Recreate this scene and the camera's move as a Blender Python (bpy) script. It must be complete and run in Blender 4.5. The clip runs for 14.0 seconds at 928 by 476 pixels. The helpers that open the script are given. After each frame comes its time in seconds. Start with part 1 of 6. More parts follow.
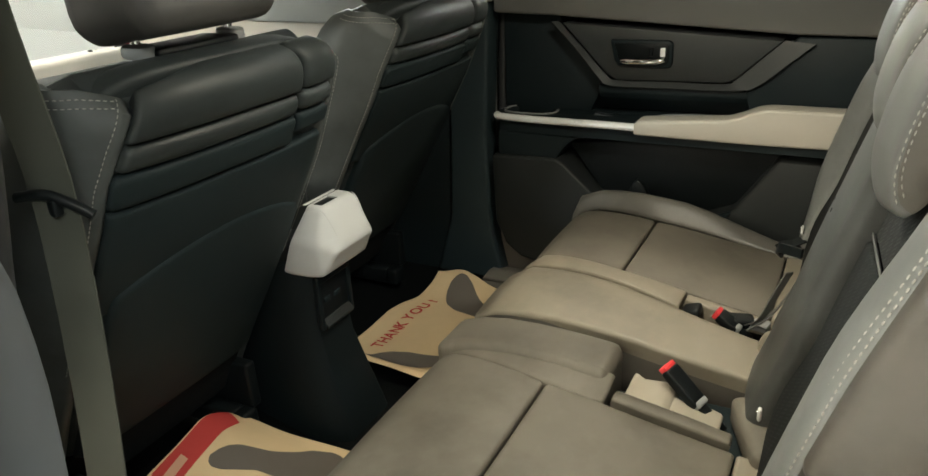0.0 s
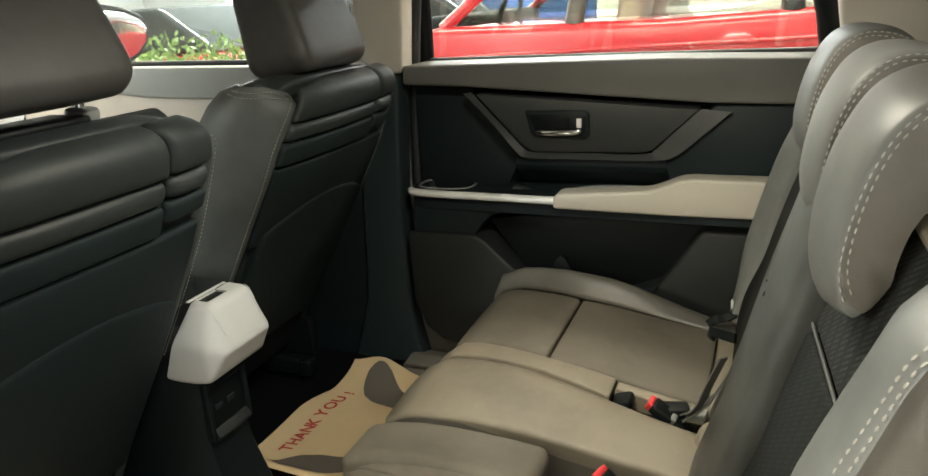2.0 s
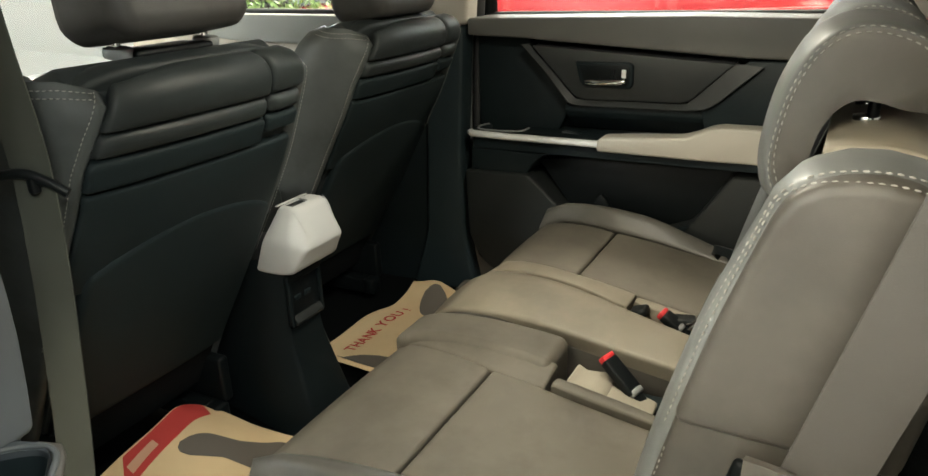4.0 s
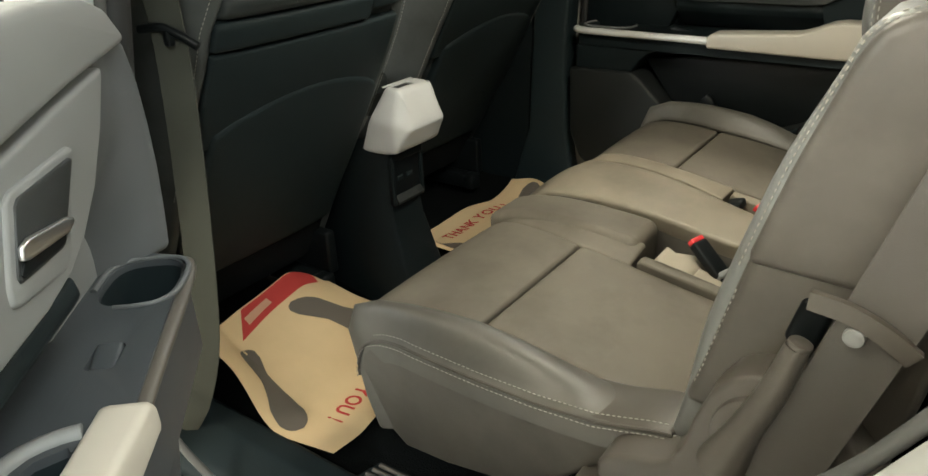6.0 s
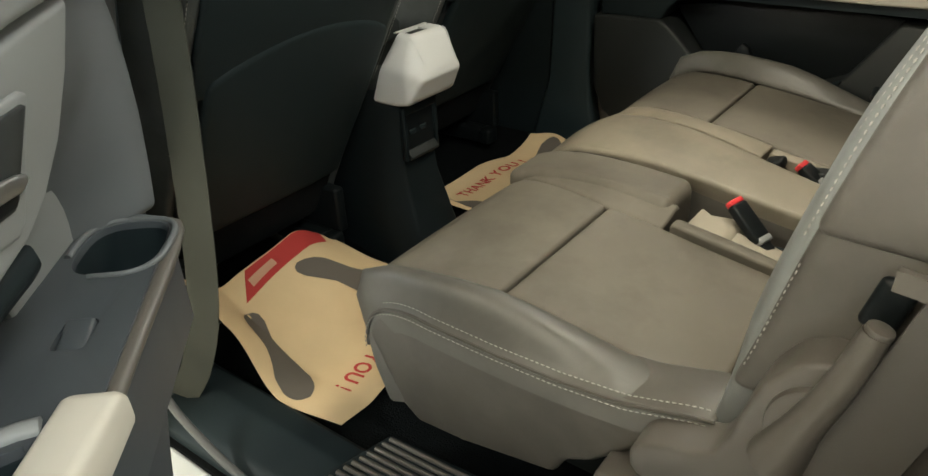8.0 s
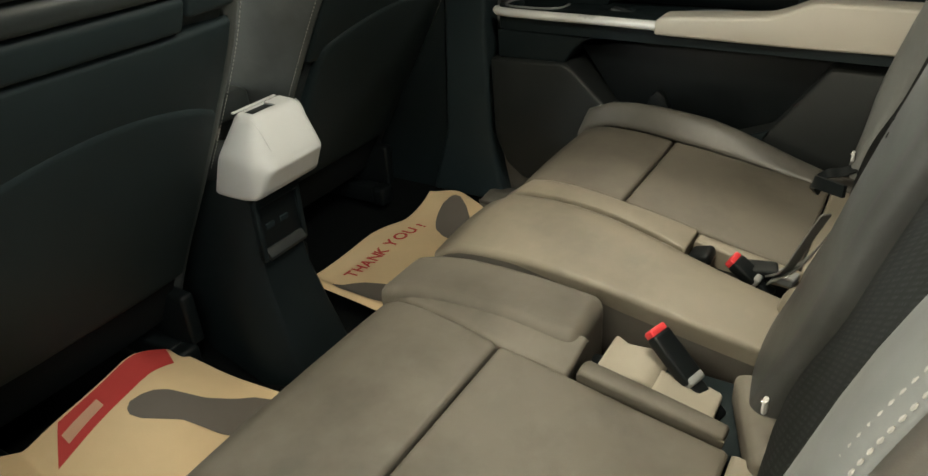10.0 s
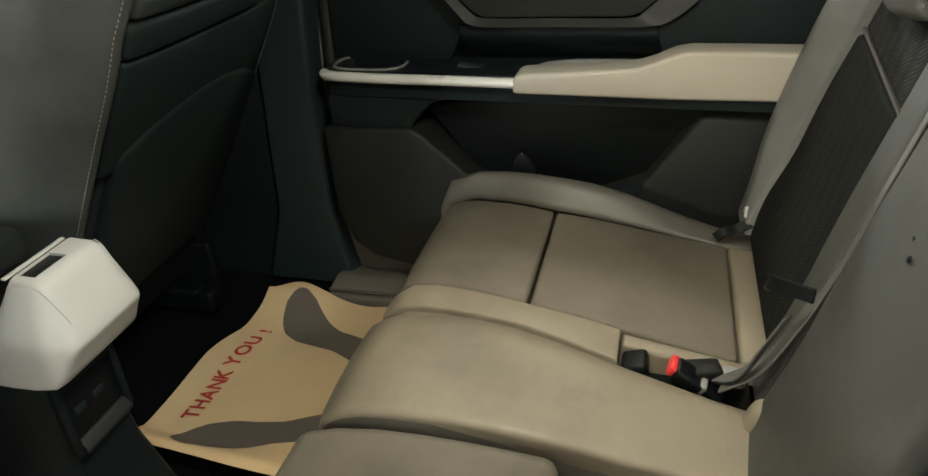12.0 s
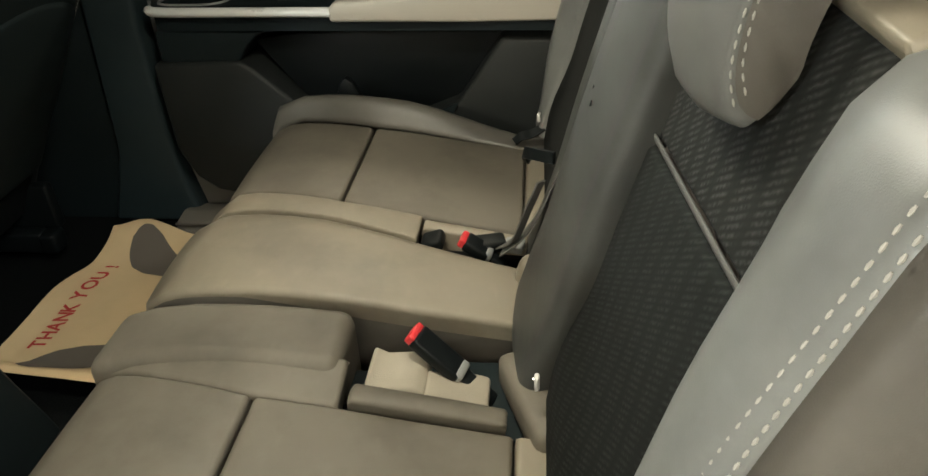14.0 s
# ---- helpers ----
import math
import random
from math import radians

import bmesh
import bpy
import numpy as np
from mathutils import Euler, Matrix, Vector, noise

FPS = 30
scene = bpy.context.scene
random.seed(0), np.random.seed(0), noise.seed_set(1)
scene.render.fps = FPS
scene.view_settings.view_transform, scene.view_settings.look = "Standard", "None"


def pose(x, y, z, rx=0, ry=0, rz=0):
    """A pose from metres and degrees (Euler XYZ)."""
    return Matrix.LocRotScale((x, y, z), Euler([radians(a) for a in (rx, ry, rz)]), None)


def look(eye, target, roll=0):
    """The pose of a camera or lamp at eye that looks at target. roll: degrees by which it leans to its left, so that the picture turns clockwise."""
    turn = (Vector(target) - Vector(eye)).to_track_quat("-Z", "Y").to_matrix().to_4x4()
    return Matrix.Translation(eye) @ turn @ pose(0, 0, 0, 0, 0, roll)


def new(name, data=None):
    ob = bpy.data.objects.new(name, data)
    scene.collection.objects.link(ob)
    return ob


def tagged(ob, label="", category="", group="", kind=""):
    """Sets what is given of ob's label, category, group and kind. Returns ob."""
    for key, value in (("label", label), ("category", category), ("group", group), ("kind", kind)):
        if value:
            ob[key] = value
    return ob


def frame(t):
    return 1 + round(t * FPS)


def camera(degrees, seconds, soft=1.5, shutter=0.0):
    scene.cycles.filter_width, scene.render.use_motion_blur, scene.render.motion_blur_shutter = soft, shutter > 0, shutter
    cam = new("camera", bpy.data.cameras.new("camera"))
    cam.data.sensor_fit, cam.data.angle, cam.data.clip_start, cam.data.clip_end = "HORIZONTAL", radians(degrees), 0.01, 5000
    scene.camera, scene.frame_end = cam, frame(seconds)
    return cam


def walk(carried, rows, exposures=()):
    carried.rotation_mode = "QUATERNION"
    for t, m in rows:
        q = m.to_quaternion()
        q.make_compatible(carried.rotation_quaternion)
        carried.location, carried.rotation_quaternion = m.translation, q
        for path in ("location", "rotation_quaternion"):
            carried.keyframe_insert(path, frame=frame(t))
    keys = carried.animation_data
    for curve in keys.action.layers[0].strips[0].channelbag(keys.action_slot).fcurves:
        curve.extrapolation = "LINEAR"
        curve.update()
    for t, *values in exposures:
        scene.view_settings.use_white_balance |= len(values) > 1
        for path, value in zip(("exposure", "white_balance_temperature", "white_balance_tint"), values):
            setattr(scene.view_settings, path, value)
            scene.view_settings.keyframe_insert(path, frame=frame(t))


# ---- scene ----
cam = camera(64.1, 14.0)
PATH = [
    (0, (0.534, -0.121, 1.434), (-0.34, 1.501, 0.658), -3.3),
    (0.5, (0.523, -0.087, 1.439), (-0.33, 1.557, 0.684), -3.1),
    (1, (0.506, -0.017, 1.435), (-0.327, 1.649, 0.707), -3.3),
    (1.5, (0.524, 0.027, 1.446), (-0.279, 1.733, 0.779), -3.6),
    (2, (0.52, 0.022, 1.421), (-0.214, 1.777, 0.802), -3.5),
    (4.5, (0.685, -0.221, 1.399), (-0.268, 1.378, 0.668), -2.2),
    (5, (0.702, -0.24, 1.379), (-0.316, 1.299, 0.609), -2.4),
    (5.5, (0.704, -0.249, 1.362), (-0.356, 1.237, 0.545), -2.5),
    (6, (0.702, -0.241, 1.347), (-0.383, 1.196, 0.477), -2.9),
    (6.5, (0.703, -0.252, 1.318), (-0.39, 1.148, 0.398), -3.0),
    (7, (0.697, -0.273, 1.31), (-0.399, 1.099, 0.353), -2.9),
    (9.5, (0.552, 0.102, 1.33), (-0.461, 1.512, 0.336), -3.4),
    (10, (0.542, 0.16, 1.341), (-0.403, 1.622, 0.357), -3.8),
    (10.5, (0.502, 0.232, 1.346), (-0.348, 1.757, 0.37), -3.7),
    (11, (0.421, 0.321, 1.357), (-0.3, 1.91, 0.38), -3.9),
    (11.5, (0.364, 0.37, 1.376), (-0.229, 2.012, 0.399), -3.9),
    (12, (0.327, 0.374, 1.376), (-0.155, 2.047, 0.391), -3.8),
    (12.5, (0.32, 0.348, 1.373), (-0.054, 2.048, 0.388), -3.5),
    (13, (0.354, 0.326, 1.367), (0.055, 2.037, 0.375), -3.4),
    (13.5, (0.42, 0.283, 1.353), (0.17, 1.977, 0.32), -3.4),
    (14, (0.477, 0.225, 1.341), (0.286, 1.906, 0.275), -2.7),
]
walk(cam, [(t, look(eye, target, roll)) for t, eye, target, roll in PATH])

# ---------------------------------------------------------------- world and lamps
world = bpy.data.worlds.new("hall_air")
world.use_nodes = True
world.node_tree.nodes["Background"].inputs[0].default_value = (0.9, 0.95, 1.0, 1)
world.node_tree.nodes["Background"].inputs[1].default_value = 0.01
scene.world = world


def area_lamp(name, x, y, z, sx, sy, watts, colour):
    """A ceiling light panel of the hall: a lamp that shines down."""
    data = bpy.data.lights.new(name, "AREA")
    data.shape, data.size, data.size_y, data.energy, data.color = "RECTANGLE", sx, sy, watts, colour
    ob = new(name, data)
    ob.matrix_world = pose(x, y, z)
    return ob


WARM = (0.96, 0.86, 0.66)
COOL = (0.92, 0.97, 0.93)
for lx, ly, watts, colour in (
        (-0.5, -1.1, 75, WARM), (0.5, -3.3, 100, WARM), (-4.0, -4.6, 620, COOL), (2.6, 0.2, 100, COOL), (3.2, -2.2, 180, COOL), (-1.6, -6.0, 620, WARM),
        (-2.6, 3.4, 80, WARM), (0.5, 3.4, 90, WARM), (3.3, 3.4, 80, WARM), (-5.2, 7.4, 800, COOL), (-1.6, 7.6, 400, COOL), (2.6, 7.6, 200, COOL)):
    area_lamp("ceiling_lamp", lx, ly, 3.55, 2.2, 0.5, watts, colour)
# unseen roof lamp, assumed lit; added to brighten the bench from above
area_lamp("assumed_roof_lamp", 0.26, 0.94, 1.598, 0.16, 0.09, 7.6, (0.885, 0.845, 0.69))

# ---------------------------------------------------------------- materials


def nodes_of(name):
    m = bpy.data.materials.new(name)
    m.use_nodes = True
    t = m.node_tree
    return m, t, t.nodes["Principled BSDF"]


def surface(name, colour, rough=0.5, metal=0.0, grain=900.0, bump=0.15, mottle=0.12, mottle_size=9.0, coat=0.0, dist=0.0004, spec=0.5, kind="noise", wrinkle=0.0):
    """A general surface: base colour with slow mottling, fine relief and uneven gloss."""
    m, t, b = nodes_of(name)
    n = t.nodes
    co = n.new("ShaderNodeTexCoord")
    slow = n.new("ShaderNodeTexNoise")
    slow.inputs["Scale"].default_value = mottle_size
    slow.inputs["Detail"].default_value = 4
    t.links.new(co.outputs["Object"], slow.inputs["Vector"])
    mix = n.new("ShaderNodeMix")
    mix.data_type = "RGBA"
    c = Vector(colour)
    mix.inputs["A"].default_value = (*(c * (1 - mottle)), 1)
    mix.inputs["B"].default_value = (*[min(1, v) for v in c * (1 + mottle)], 1)
    t.links.new(slow.outputs["Fac"], mix.inputs["Factor"])
    t.links.new(mix.outputs["Result"], b.inputs["Base Color"])
    ramp = n.new("ShaderNodeMapRange")
    ramp.inputs["To Min"].default_value = max(0.02, rough - 0.07)
    ramp.inputs["To Max"].default_value = min(1, rough + 0.07)
    t.links.new(slow.outputs["Fac"], ramp.inputs["Value"])
    t.links.new(ramp.outputs["Result"], b.inputs["Roughness"])
    b.inputs["Metallic"].default_value = metal
    b.inputs["Coat Weight"].default_value = coat
    b.inputs["Coat Roughness"].default_value = 0.06
    b.inputs["Specular IOR Level"].default_value = spec
    if bump:
        if kind == "noise":
            fine = n.new("ShaderNodeTexNoise")
            fine.inputs["Detail"].default_value = 2
            out = fine.outputs["Fac"]
        else:
            fine = n.new("ShaderNodeTexVoronoi")
            fine.feature = "DISTANCE_TO_EDGE"
            out = fine.outputs["Distance"]
        fine.inputs["Scale"].default_value = grain
        t.links.new(co.outputs["Object"], fine.inputs["Vector"])
        bp = n.new("ShaderNodeBump")
        bp.inputs["Strength"].default_value = bump
        bp.inputs["Distance"].default_value = dist
        t.links.new(out, bp.inputs["Height"])
        t.links.new(bp.outputs["Normal"], b.inputs["Normal"])
        if wrinkle:
            # soft pulls and creases in the hide, and worn pale scuffs
            mp = n.new("ShaderNodeMapping")
            mp.inputs["Scale"].default_value = (1.0, 0.55, 1.0)
            t.links.new(co.outputs["Object"], mp.inputs["Vector"])
            pull = n.new("ShaderNodeTexNoise")
            pull.inputs["Scale"].default_value = 10
            pull.inputs["Detail"].default_value = 3
            pull.inputs["Distortion"].default_value = 0.25
            t.links.new(mp.outputs["Vector"], pull.inputs["Vector"])
            wb = n.new("ShaderNodeBump")
            wb.inputs["Strength"].default_value = 1.0
            wb.inputs["Distance"].default_value = wrinkle
            t.links.new(pull.outputs["Fac"], wb.inputs["Height"])
            t.links.new(wb.outputs["Normal"], bp.inputs["Normal"])
            scuff = n.new("ShaderNodeTexNoise")
            scuff.inputs["Scale"].default_value = 46
            scuff.inputs["Detail"].default_value = 6
            t.links.new(mp.outputs["Vector"], scuff.inputs["Vector"])
            cut = n.new("ShaderNodeMapRange")
            cut.inputs["From Min"].default_value = 0.58
            cut.inputs["From Max"].default_value = 0.80
            cut.inputs["To Max"].default_value = 0.22
            t.links.new(scuff.outputs["Fac"], cut.inputs["Value"])
            worn = n.new("ShaderNodeMix")
            worn.data_type = "RGBA"
            worn.inputs["B"].default_value = (*[min(1, v * 1.5) for v in c], 1)
            t.links.new(cut.outputs["Result"], worn.inputs["Factor"])
            t.links.new(mix.outputs["Result"], worn.inputs["A"])
            # broad dull stains from use
            stain = n.new("ShaderNodeTexNoise")
            stain.inputs["Scale"].default_value = 5.5
            stain.inputs["Detail"].default_value = 5
            stain.inputs["Roughness"].default_value = 0.62
            t.links.new(co.outputs["Object"], stain.inputs["Vector"])
            soft = n.new("ShaderNodeMapRange")
            soft.inputs["From Min"].default_value = 0.45
            soft.inputs["From Max"].default_value = 0.66
            soft.inputs["To Max"].default_value = 0.45
            t.links.new(stain.outputs["Fac"], soft.inputs["Value"])
            dull = n.new("ShaderNodeMix")
            dull.data_type = "RGBA"
            dull.inputs["B"].default_value = (*(c * 0.35), 1)
            t.links.new(soft.outputs["Result"], dull.inputs["Factor"])
            t.links.new(worn.outputs["Result"], dull.inputs["A"])
            t.links.new(dull.outputs["Result"], b.inputs["Base Color"])
    return m


def ribbed(name, colour, lines=120.0, turn=0.6, depth=0.0012, lo=0.5, hi=2.2):
    """Woven trim with fine slanting ribs and a dotted weave."""
    m, t, b = nodes_of(name)
    n = t.nodes
    co = n.new("ShaderNodeTexCoord")
    mp = n.new("ShaderNodeMapping")
    mp.inputs["Rotation"].default_value = (turn, 0, 0)
    t.links.new(co.outputs["Object"], mp.inputs["Vector"])
    wv = n.new("ShaderNodeTexWave")
    wv.bands_direction = "Z"
    wv.inputs["Scale"].default_value = lines / 6.2832 * 2
    wv.inputs["Distortion"].default_value = 0.6
    wv.inputs["Detail"].default_value = 1
    t.links.new(mp.outputs["Vector"], wv.inputs["Vector"])
    vo = n.new("ShaderNodeTexVoronoi")
    vo.inputs["Scale"].default_value = 210
    t.links.new(mp.outputs["Vector"], vo.inputs["Vector"])
    mul = n.new("ShaderNodeMath")
    mul.operation = "MULTIPLY"
    t.links.new(wv.outputs["Fac"], mul.inputs[0])
    t.links.new(vo.outputs["Distance"], mul.inputs[1])
    # the ribs come and go in slanting patches
    slant = n.new("ShaderNodeMapping")
    slant.inputs["Rotation"].default_value = (turn + 1.15, 0, 0)
    t.links.new(co.outputs["Object"], slant.inputs["Vector"])
    patchy = n.new("ShaderNodeTexWave")
    patchy.bands_direction = "Z"
    patchy.wave_profile = "TRI"
    patchy.inputs["Scale"].default_value = 9.5
    patchy.inputs["Distortion"].default_value = 1.6
    patchy.inputs["Detail"].default_value = 0
    patchy.inputs["Detail Scale"].default_value = 1.4
    t.links.new(slant.outputs["Vector"], patchy.inputs["Vector"])
    gate = n.new("ShaderNodeMapRange")
    gate.inputs["From Min"].default_value = 0.15
    gate.inputs["From Max"].default_value = 0.55
    gate.inputs["To Min"].default_value = 0.12
    t.links.new(patchy.outputs["Fac"], gate.inputs["Value"])
    gated = n.new("ShaderNodeMath")
    gated.operation = "MULTIPLY"
    t.links.new(mul.outputs[0], gated.inputs[0])
    t.links.new(gate.outputs["Result"], gated.inputs[1])
    mul = gated
    mix = n.new("ShaderNodeMix")
    mix.data_type = "RGBA"
    c = Vector(colour)
    mix.inputs["A"].default_value = (*(c * lo), 1)
    mix.inputs["B"].default_value = (*(c * hi), 1)
    t.links.new(mul.outputs[0], mix.inputs["Factor"])
    t.links.new(mix.outputs["Result"], b.inputs["Base Color"])
    bp = n.new("ShaderNodeBump")
    bp.inputs["Strength"].default_value = 0.6
    bp.inputs["Distance"].default_value = depth
    t.links.new(mul.outputs[0], bp.inputs["Height"])
    t.links.new(bp.outputs["Normal"], b.inputs["Normal"])
    b.inputs["Roughness"].default_value = 0.9
    b.inputs["Specular IOR Level"].default_value = 0.12
    return m


def paper_mat(name, colour):
    m = surface(name, colour, 0.75, grain=220, bump=0.25, mottle=0.10, mottle_size=14, dist=0.0006, spec=0.25)
    return m


def glass_mat(name, colour=(0.93, 0.97, 0.95)):
    m, t, b = nodes_of(name)
    b.inputs["Base Color"].default_value = (*colour, 1)
    b.inputs["Roughness"].default_value = 0.0
    b.inputs["IOR"].default_value = 1.45
    b.inputs["Transmission Weight"].default_value = 1.0
    return m


def glow(name, colour, strength):
    m, t, b = nodes_of(name)
    b.inputs["Base Color"].default_value = (*colour, 1)
    b.inputs["Emission Color"].default_value = (*colour, 1)
    b.inputs["Emission Strength"].default_value = strength
    return m


SATIN = surface("satin_metal", (0.72, 0.73, 0.74), 0.30, metal=1.0, grain=900, bump=0.05)
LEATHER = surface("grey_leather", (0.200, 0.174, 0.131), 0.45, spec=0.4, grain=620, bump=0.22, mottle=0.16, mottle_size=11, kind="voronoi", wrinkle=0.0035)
LEATHER_PN = surface("matt_panel_leather", (0.114, 0.101, 0.080), 0.58, spec=0.28, grain=420, bump=0.3, mottle=0.22, mottle_size=9, kind="voronoi", wrinkle=0.003)
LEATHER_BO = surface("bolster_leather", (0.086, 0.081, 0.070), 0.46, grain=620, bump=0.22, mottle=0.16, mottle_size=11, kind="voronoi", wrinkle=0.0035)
# Front-seat leather, darker: shade on the lower backs is put into the colour
LEATHER_SHADED = surface("shaded_leather", (0.0138, 0.0200, 0.0214), 0.56, spec=0.09, grain=620, bump=0.22, mottle=0.10, mottle_size=10, kind="voronoi")
LEATHER_FS = surface("front_seat_leather", (0.024, 0.0285, 0.0285), 0.46, spec=0.22, grain=620, bump=0.2, mottle=0.18, mottle_size=8, kind="voronoi", wrinkle=0.004)
LEATHER_FH = surface("headrest_leather", (0.050, 0.048, 0.045), 0.5, spec=0.25, grain=620, bump=0.2, mottle=0.12, mottle_size=8, kind="voronoi", wrinkle=0.002)
# Paler than the seat backs: light from the open door is in the colour
LEATHER_FB = surface("front_bolster_leather", (0.062, 0.068, 0.066), 0.48, spec=0.22, grain=620, bump=0.2, mottle=0.14, mottle_size=8, kind="voronoi", wrinkle=0.003)
# Darker than side_leather: the headrests' lesser light is put into the colour
LEATHER_HR = surface("rear_headrest_leather", (0.104, 0.104, 0.098), 0.46, spec=0.35, grain=620, bump=0.2, mottle=0.10, mottle_size=10, kind="voronoi", wrinkle=0.003)
LEATHER_LT = surface("side_leather", (0.142, 0.147, 0.142), 0.42, spec=0.6, grain=620, bump=0.2, mottle=0.10, mottle_size=10, kind="voronoi", wrinkle=0.003)
# The bolsters' leather again, darker: the middle's shade is put into the colour
LEATHER_MB = surface("shaded_back_leather", (0.047, 0.0485, 0.045), 0.46, grain=620, bump=0.2, mottle=0.10, mottle_size=10, kind="voronoi", wrinkle=0.003)
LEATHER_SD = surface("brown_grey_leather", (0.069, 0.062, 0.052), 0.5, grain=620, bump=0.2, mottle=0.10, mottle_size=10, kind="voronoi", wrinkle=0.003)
FABRIC = ribbed("ribbed_fabric", (0.019, 0.0198, 0.0186), 180.0)
FABRIC_LO = ribbed("brushed_fabric", (0.0092, 0.0104, 0.0096), 190.0, 0.6, 0.0007, 0.7, 2.2)
SUEDE = surface("dark_suede", (0.0042, 0.0060, 0.0066), 0.9, spec=0.12, grain=420, bump=0.35, mottle=0.25, mottle_size=30, dist=0.0008)
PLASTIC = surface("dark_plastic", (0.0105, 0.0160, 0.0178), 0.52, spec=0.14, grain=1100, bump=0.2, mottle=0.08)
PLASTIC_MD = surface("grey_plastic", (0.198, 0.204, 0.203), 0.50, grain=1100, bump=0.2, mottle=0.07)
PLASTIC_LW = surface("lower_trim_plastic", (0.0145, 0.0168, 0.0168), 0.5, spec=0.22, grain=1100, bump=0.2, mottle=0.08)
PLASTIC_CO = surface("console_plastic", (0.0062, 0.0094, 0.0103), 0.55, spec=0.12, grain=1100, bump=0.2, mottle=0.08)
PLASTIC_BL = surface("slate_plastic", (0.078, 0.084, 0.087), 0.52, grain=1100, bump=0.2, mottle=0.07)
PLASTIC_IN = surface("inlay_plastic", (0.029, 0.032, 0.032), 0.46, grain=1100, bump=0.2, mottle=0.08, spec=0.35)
PLASTIC_BR = surface("taupe_plastic", (0.076, 0.068, 0.058), 0.46, grain=1100, bump=0.15, mottle=0.08)
PLASTIC_KP = surface("kick_plastic", (0.150, 0.138, 0.118), 0.5, grain=1100, bump=0.15, mottle=0.08)
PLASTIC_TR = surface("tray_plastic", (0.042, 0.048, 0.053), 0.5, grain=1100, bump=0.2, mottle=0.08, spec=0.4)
# Paler than dark_plastic: the cool sheen on the pillars is put into the colour
PLASTIC_PI = surface("pillar_plastic", (0.020, 0.031, 0.035), 0.5, spec=0.25, grain=1100, bump=0.2, mottle=0.08)
SEAL_GREY = surface("grey_rubber", (0.075, 0.076, 0.074), 0.6, grain=500, bump=0.1, mottle=0.15, spec=0.3)
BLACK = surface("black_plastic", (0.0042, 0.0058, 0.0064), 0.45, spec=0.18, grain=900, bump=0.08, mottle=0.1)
CREAM = surface("cream_soft_trim", (0.46, 0.43, 0.37), 0.5, grain=800, bump=0.15, mottle=0.05, kind="voronoi")
WHITE = surface("white_plastic", (0.52, 0.52, 0.505), 0.45, grain=1000, bump=0.08, mottle=0.04)
SILVER = surface("satin_silver", (0.82, 0.82, 0.81), 0.3, metal=0.1, grain=1500, bump=0.05, mottle=0.05)
CHROME = surface("chrome", (0.8, 0.8, 0.8), 0.1, metal=1.0, bump=0, mottle=0.03)
CARPET = surface("carpet", (0.0034, 0.0044, 0.0047), 0.95, spec=0.08, grain=330, bump=1.0, mottle=0.35, mottle_size=40, dist=0.003)
KRAFT = paper_mat("kraft_paper", (0.60, 0.45, 0.265))
PRINT_GREY = paper_mat("grey_print", (0.115, 0.10, 0.085))
PRINT_RED = paper_mat("red_print", (0.42, 0.045, 0.04))
PRINT_PALE = paper_mat("pale_print", (0.5, 0.30, 0.2))
BELT_DK = surface("dark_webbing", (0.058, 0.061, 0.051), 0.8, grain=700, bump=0.4, mottle=0.06, dist=0.0006, spec=0.05)
BELT_LT = surface("grey_webbing", (0.085, 0.084, 0.078), 0.6, grain=700, bump=0.4, mottle=0.06, dist=0.0006)
SLEEVE = surface("beige_sleeve", (0.27, 0.24, 0.19), 0.7, grain=500, bump=0.4, mottle=0.12, mottle_size=40, dist=0.0008)
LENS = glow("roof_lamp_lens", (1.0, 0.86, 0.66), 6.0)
BELT = surface("belt_webbing", (0.062, 0.057, 0.050), 0.6, grain=700, bump=0.4, mottle=0.06, dist=0.0006)
THREAD = surface("pale_thread", (0.28, 0.272, 0.245), 0.7, bump=0, mottle=0.08)
RED = surface("red_button", (0.62, 0.035, 0.04), 0.42, bump=0, mottle=0.05)
RUBBER = surface("black_rubber", (0.02, 0.021, 0.022), 0.55, grain=500, bump=0.1, mottle=0.15)
PAINT = surface("white_car_paint", (0.504, 0.518, 0.504), 0.36, bump=0, mottle=0.02, coat=0.12)
RED_PAINT = surface("red_car_paint", (0.50, 0.012, 0.02), 0.25, bump=0, mottle=0.05, coat=1.0)
HEADLINER = surface("headliner_cloth", (0.42, 0.40, 0.36), 0.9, grain=400, bump=0.3, mottle=0.05)
PLASTIC_SL = surface("sill_plastic", (0.105, 0.104, 0.096), 0.52, grain=1100, bump=0.2, mottle=0.07)
TRIM_GREY = surface("pale_grey_trim", (0.36, 0.37, 0.35), 0.55, grain=900, bump=0.15, mottle=0.06)
TRIM_BEIGE = surface("beige_pillar_trim", (0.50, 0.46, 0.40), 0.6, grain=900, bump=0.15, mottle=0.05)
TILE = surface("hall_tiles", (0.62, 0.62, 0.60), 0.25, grain=60, bump=0.02, mottle=0.08, mottle_size=2)
PLASTER = surface("hall_plaster", (0.78, 0.78, 0.76), 0.8, grain=150, bump=0.2, mottle=0.05, mottle_size=1.5)
GLASS = glass_mat("window_glass")
TINTED = glass_mat("tinted_glass", (0.50, 0.49, 0.40))
SMOKED = surface("dark_glass", (0.03, 0.035, 0.035), 0.08, bump=0, mottle=0.1)
TYRE = surface("tyre_rubber", (0.02, 0.02, 0.02), 0.8, grain=200, bump=0.3)
DAYLIGHT = glow("daylit_pane", (0.93, 0.97, 1.0), 3.5)
